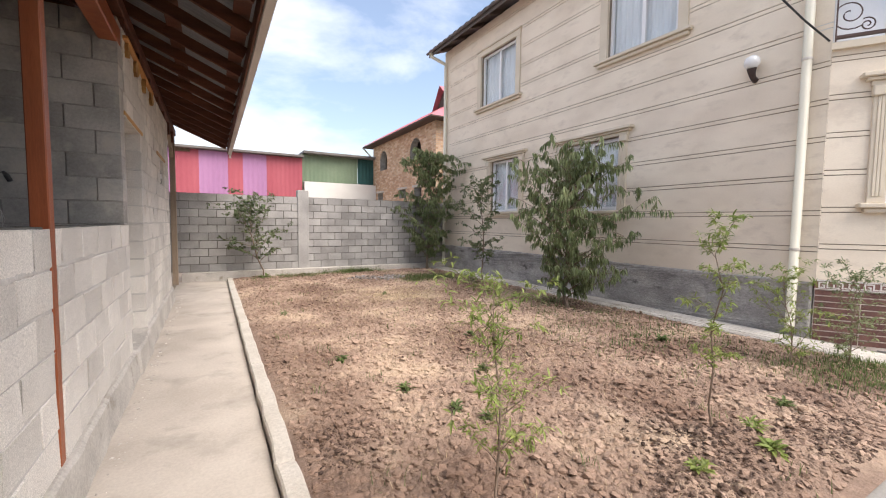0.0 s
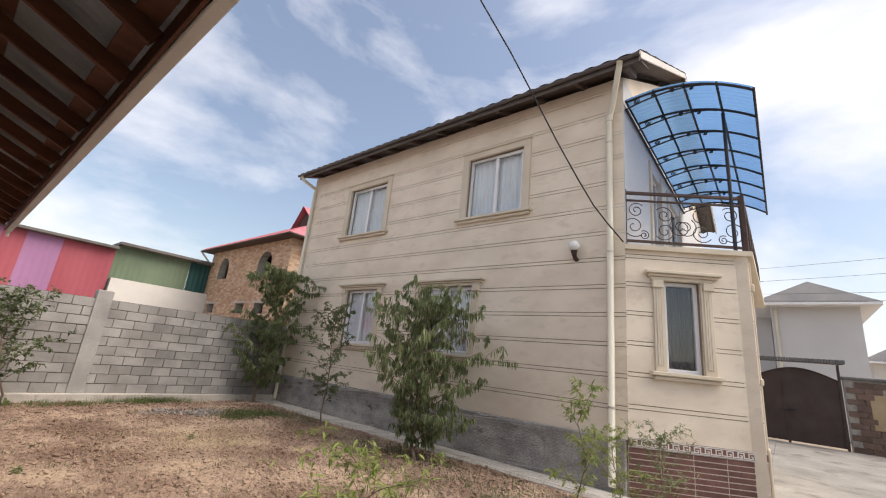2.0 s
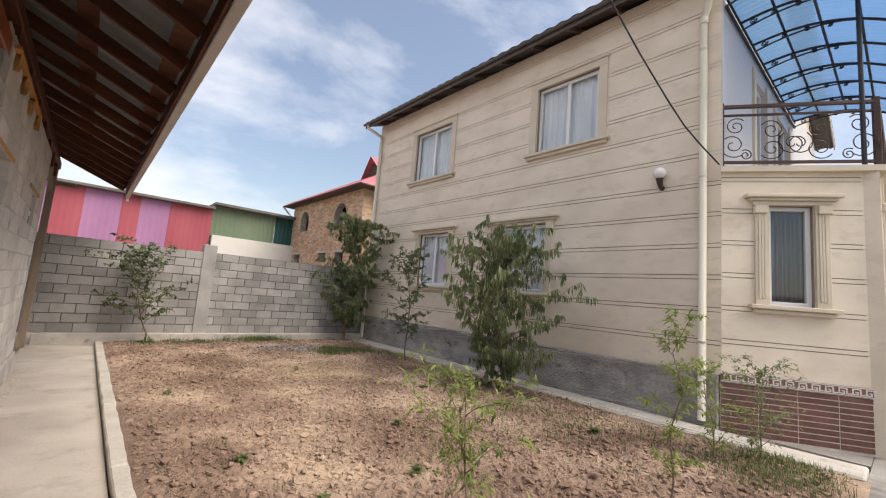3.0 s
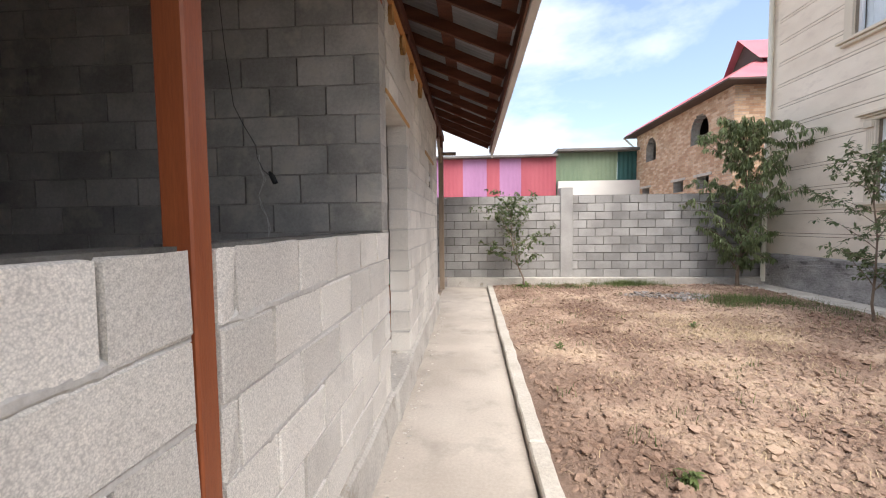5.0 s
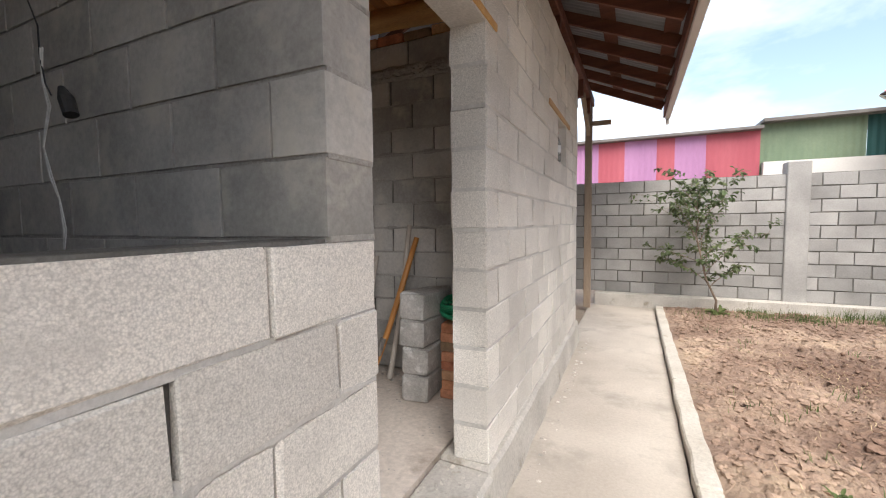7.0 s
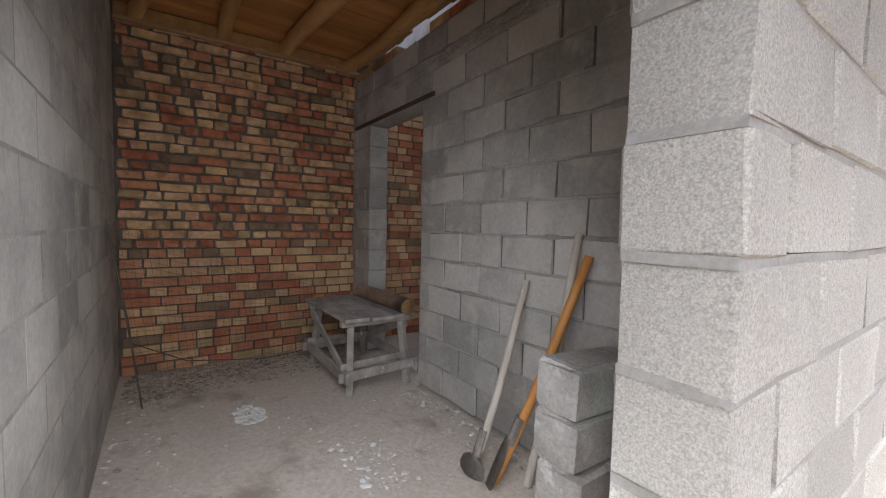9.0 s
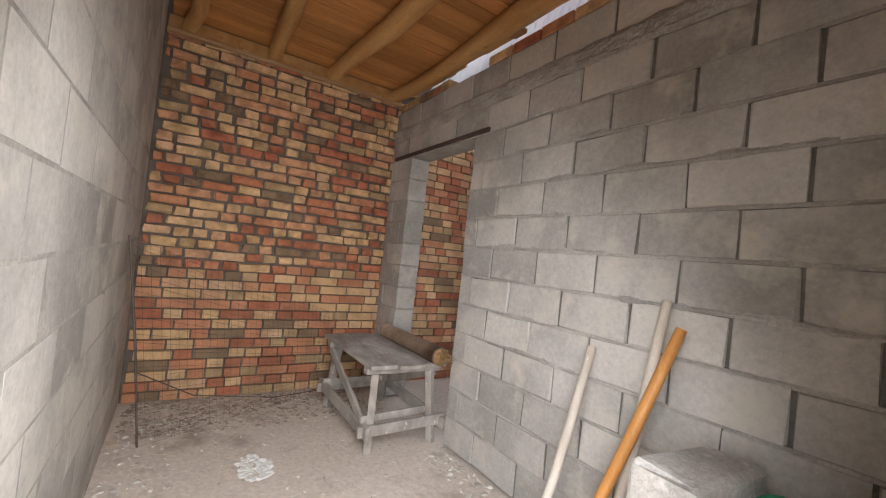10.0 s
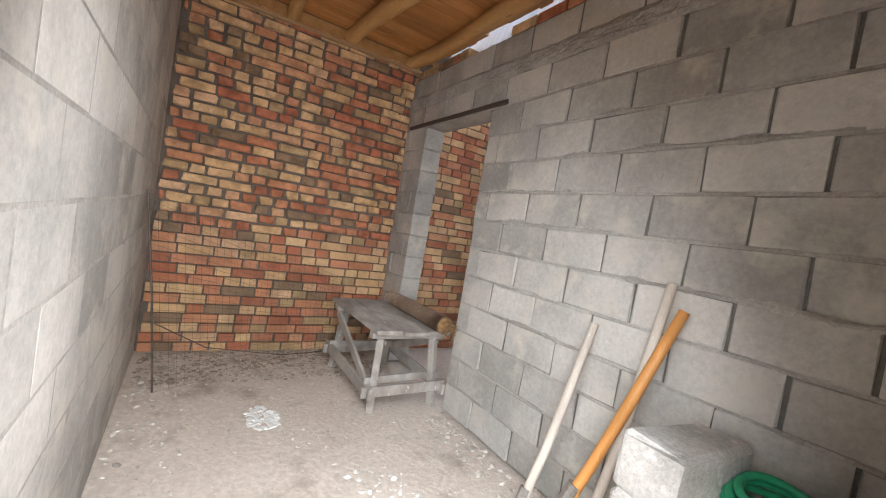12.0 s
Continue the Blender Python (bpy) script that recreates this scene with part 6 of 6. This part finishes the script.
for k in range(3):
    y0 = -0.29 + 0.195 * k
    tpart("plank", one_box(-0.53 - 0.02 * (k % 2), 0.47 + 0.03 * (k % 2), y0, y0 + 0.188, TH, TH + 0.028, 0.003))
for sx in (-1, 1):
    for sy in (-1, 1):
        tpart("leg", one_beam((sx * 0.43, sy * 0.24, 0.0), (sx * 0.37, sy * 0.21, TH - 0.045), 0.05, 0.05, bevel=0.003))
    tpart("bearer", one_box(sx * 0.38 - 0.03, sx * 0.38 + 0.03, -0.29, 0.29, TH - 0.045, TH - 0.001, 0.003))
    tpart("cross_rail", one_beam((sx * 0.45, -0.33, 0.15), (sx * 0.45, 0.31, 0.17), 0.025, 0.07, bevel=0.002))
    tpart("cross_rail", one_beam((sx * 0.36 + 0.04 * sx, -0.30, 0.21), (sx * 0.36, 0.30, 0.22), 0.025, 0.05, bevel=0.002))
for sy in (-1, 1):
    tpart("long_rail", one_beam((-0.52, sy * 0.285, 0.17), (0.50, sy * 0.285, 0.15), 0.025, 0.08, bevel=0.002))
tpart("brace", one_beam((-0.38, -0.27, TH - 0.06), (0.40, -0.27, 0.17), 0.022, 0.06, bevel=0.002))
tpart("brace", one_beam((0.36, 0.26, TH - 0.06), (-0.40, 0.26, 0.19), 0.022, 0.06, bevel=0.002))

logt = thing("log", "bark-covered log with torn fibrous end lying on the table", "log", (-3.55, 6.60, FZ + TH + 0.028 + 0.062))
part("trunk", one_tube([(-0.50, 0.02, 0), (-0.2, 0.0, 0.006), (0.15, 0.01, 0.0), (0.44, 0.0, 0.0)], [0.055, 0.06, 0.06, 0.064], 16, True, 0.05, 3), BARK, logt, "", True)
bm = bmesh.new()
r = random.Random(4)
tube(bm, [(0.435, 0, 0), (0.475, 0, 0)], [0.056, 0.03], 14, True, 0.1, 5)
for k in range(60):
    a, q = r.uniform(0, 6.28), r.uniform(0, 0.055)
    tube(bm, [(0.46, q * math.cos(a), q * math.sin(a)), (0.50 + r.uniform(0, 0.03), q * math.cos(a) * 1.15, q * math.sin(a) * 1.15)], 0.003, 4)
part("torn_end", bm, STRAW, logt, "torn straw-coloured fibres")


def tool(name, label, foot, top, rad, material, blade):
    """A long-handled tool leaning on the wall."""
    foot, top = Vector(foot), Vector(top)
    ob = thing(name, label, "tool", foot)
    d = top - foot
    pts = [d * f + Vector((0.012 * math.sin(f * 3), 0.01 * math.sin(f * 5), 0)) for f in (0.02, 0.2, 0.4, 0.6, 0.8, 1.0)]
    part("handle", one_tube(pts, [rad * 1.05, rad, rad, rad * 1.02, rad * 0.98, rad * 0.9], 10, True, 0.04, 2), material, ob, "", True)
    if blade:
        bm = bmesh.new()
        n = d.normalized()
        side = n.cross(Vector((0, 0, 1))).normalized()
        face = side.cross(n)
        w, ln = blade
        rows = []
        for f, ww in ((0.30, 0.35), (0.22, 0.9), (0.1, 1.0), (0.03, 0.85), (0.0, 0.5)):
            c = n * (f * ln / 0.3)
            rows.append([bm.verts.new(c + side * (w * ww * s / 2) + face * (0.02 * (1 - s * s) + 0.012)) for s in (-1, -0.5, 0, 0.5, 1)])
        for a, b in zip(rows, rows[1:]):
            for k in range(4):
                bm.faces.new((a[k], a[k + 1], b[k + 1], b[k]))
        res = bmesh.ops.solidify(bm, geom=bm.faces[:], thickness=0.003)
        part("blade", bm, STEEL_DIRTY, ob, "dirty steel blade")
        part("socket", one_tube([n * (ln * 0.9), n * (ln * 0.9 + 0.14)], [rad * 1.2, rad * 1.25], 10), STEEL_DIRTY, ob)
    return ob


tool("shovel", "shovel with pale lime-splashed wooden handle leaning on the wall", (-1.99, 6.33, FZ), (-1.99, 6.69, 1.22), 0.021, PALE_HANDLE, (0.19, 0.10))
tool("spade", "spade with orange varnished handle leaning on the wall", (-1.87, 6.36, FZ), (-1.60, 6.685, 1.38), 0.023, ORANGE_HANDLE, (0.17, 0.26))
tool("rake_handle", "grey weathered wooden tool handle leaning on the wall", (-1.76, 6.48, FZ), (-1.67, 6.695, 1.48), 0.021, PALE_HANDLE, None)


def loose_block(x, y, z, turn, label="loose grey concrete block in a short stack"):
    ob = new("concrete_block", rough_block(0.39, 0.19, 0.19, BLOCK_DIRTY, 0.008, 7, 0.014))
    ob.matrix_world = pose(x, y, z, 0, 0, turn)
    tagged(ob, label, "block", "stacked loose blocks")


for k in range(4):
    loose_block(-1.40 + 0.012 * (k % 2), 6.42, FZ + 0.192 * k, 90 + 4 - 3 * k)
for k in range(8):
    for q in range(2):
        ob = part("brick", one_box(-0.125, 0.125, -0.06, 0.06, 0, 0.066, 0.006), BRICK)
        ob.matrix_world = pose(-1.13 + rng.uniform(-0.012, 0.012), 6.43 + 0.14 * q + rng.uniform(-0.008, 0.008), FZ + 0.068 * k, 0, 0, rng.uniform(-4, 4))
        tagged(ob, "loose red brick in a stack under the hose", "brick", "loose bricks by the pier")
hose = thing("garden_hose", "green rubber garden hose coiled on loose bricks", "hose", (-1.13, 6.50, FZ + 0.546))
pts = []
r = random.Random(6)
for k in range(150):
    a = k * 0.24
    pts.append(((0.145 + 0.02 * math.sin(k * 0.21)) * math.cos(a), (0.135 + 0.025 * math.sin(k * 0.17)) * math.sin(a), 0.016 + 0.14 * k / 150 + 0.012 * math.sin(k * 0.5)))
part("coil", one_tube(pts, 0.013, 8), HOSE, hose, "", True)

# wire mesh sheet leaning in the back corner
meshp = thing("wire_mesh", "dark rusty wire mesh sheet leaning against the brick wall", "mesh panel", (-4.1, 4.86, FZ))
B0, B1, T0, T1 = Vector((0.35, 0.085, 0.0)), Vector((-0.34, 1.49, 0.02)), Vector((0.58, -0.055, 1.25)), Vector((-0.37, 1.45, 0.70))
for k in range(34):
    f = k / 33
    part("wire", one_tube([B0.lerp(B1, f), T0.lerp(T1, f)], 0.0010, 3, False), WIRE_DARK, meshp)
for k in range(26):
    f = k / 25
    a, b = B0.lerp(T0, f), B1.lerp(T1, f)
    part("wire", one_tube([a, a.lerp(b, 0.5) + Vector((-0.03, 0, -0.05 * f)), b], 0.0010, 3, False), WIRE_DARK, meshp)
part("edge_rod", one_tube([B0, B0.lerp(T0, 0.5) + Vector((0.01, 0.01, 0)), T0], 0.006, 6), WIRE_DARK, meshp)
part("edge_rod", one_tube([B0.lerp(T0, 0.38), (0.22, 0.35, 0.24), (0.0, 0.9, 0.10), (-0.3, 1.45, 0.03)], 0.004, 6), WIRE_DARK, meshp)

# debris on the floor
def room_floor(x, y):
    return FZ


scatter_clods("floor_rubble", "grey crumbs and plaster chips along the wall's foot", "rubble", RUBBLE, 380, (-4.45, -1.0, 4.8, 5.12), (0.004, 0.026), 71, flat=0.6, on=room_floor)
scatter_clods("floor_rubble", "grey crumbs and plaster chips on the dirt floor", "rubble", RUBBLE, 900, (-4.45, -1.0, 4.8, 6.7), (0.003, 0.013), 72, on=room_floor)
scatter_clods("floor_rubble", "plaster rubble along the block wall's foot", "rubble", RUBBLE, 300, (-3.1, -1.0, 6.5, 6.7), (0.004, 0.028), 73, on=room_floor)
scatter_clods("floor_dirt", "dark dirt and brick crumbs along the brick wall", "rubble", DIRT_CRUMB, 2200, (-4.48, -3.85, 4.82, 6.6), (0.004, 0.026), 78, flat=0.5, on=room_floor)
scatter_clods("plaster_chips", "white plaster chips scattered on the floor", "rubble", LIME, 90, (-2.65, -2.1, 5.8, 6.1), (0.005, 0.026), 74, on=room_floor)
scatter_clods("lime_heap", "small heap of white lime on the dirt floor", "lime", LIME, 260, (-3.45, -3.12, 5.42, 5.62), (0.006, 0.03), 75,
              lambda x, y: ((x + 3.29) / 0.15) ** 2 + ((y - 5.52) / 0.09) ** 2 < 1, 0.5, room_floor)
scatter_clods("threshold_rubble", "mortar crumbs on the worn door threshold", "rubble", RUBBLE, 160, (-0.93, -0.62, 4.82, 5.68), (0.004, 0.022), 76, on=lambda x, y: Z0 - 0.012)
scatter_clods("path_crumbs", "mortar crumbs along the foot of the shed wall", "rubble", RUBBLE, 260, (-0.585, -0.50, 2.0, 9.2), (0.004, 0.02), 77, on=lambda x, y: 0.0)

# wires on the porch's cross wall
socket = thing("hanging_wire", "white twisted wire with a dark lamp socket hanging in the porch", "wire", (-1.36, 4.385, 1.83))
part("lamp_socket", one_tube([(0.02, 0.0, -0.045), (0.0, 0.0, 0.0), (-0.02, 0.0, 0.03)], [0.017, 0.018, 0.008], 12), CABLE, socket)
part("strand", one_tube([(-0.45, 0.212, 1.36), (-0.38, 0.15, 0.9), (-0.24, -0.006, 0.46), (-0.17, -0.008, 0.32), (-0.10, -0.008, 0.20), (-0.09, -0.012, 0.12), (-0.05, -0.02, 0.04), (0.0, -0.03, 0.0)], 0.0022, 6), CABLE, socket)
for dx in (0.0, 0.012):
    part("strand", one_tube([(-0.09 + dx, -0.01, 0.14), (-0.07, -0.018, 0.05), (-0.045 + dx, -0.02, -0.02), (-0.085, -0.02, -0.12), (-0.075 + dx, -0.015, -0.20), (-0.04, -0.012, -0.26), (-0.03 + dx, -0.012, -0.34), (-0.035, -0.012, -0.395), (-0.03 + dx, 0.0, -0.6)], 0.0023, 6), WIRE_WHITE, socket)

# plastic bottle standing in the small window hole
bottle = thing("bottle", "clear plastic bottle with a red cap in the window hole", "bottle", (-0.725, 7.93, Z0 + 9 * PITCH))
rings = ((0.0, 0.030), (0.012, 0.040), (0.10, 0.041), (0.17, 0.040), (0.215, 0.030), (0.25, 0.015), (0.27, 0.013))
part("body", one_tube([(0, 0, z) for z, _ in rings], [q for _, q in rings], 14), CLEAR_PLASTIC, bottle, "clear plastic bottle body", True)
part("label_band", one_tube([(0, 0, 0.09), (0, 0, 0.16)], 0.0418, 14, False), LAMP_WHITE, bottle, "pale paper label", True)
part("cap", one_tube([(0, 0, 0.272), (0, 0, 0.292)], 0.016, 12), CAP_RED, bottle, "red screw cap")
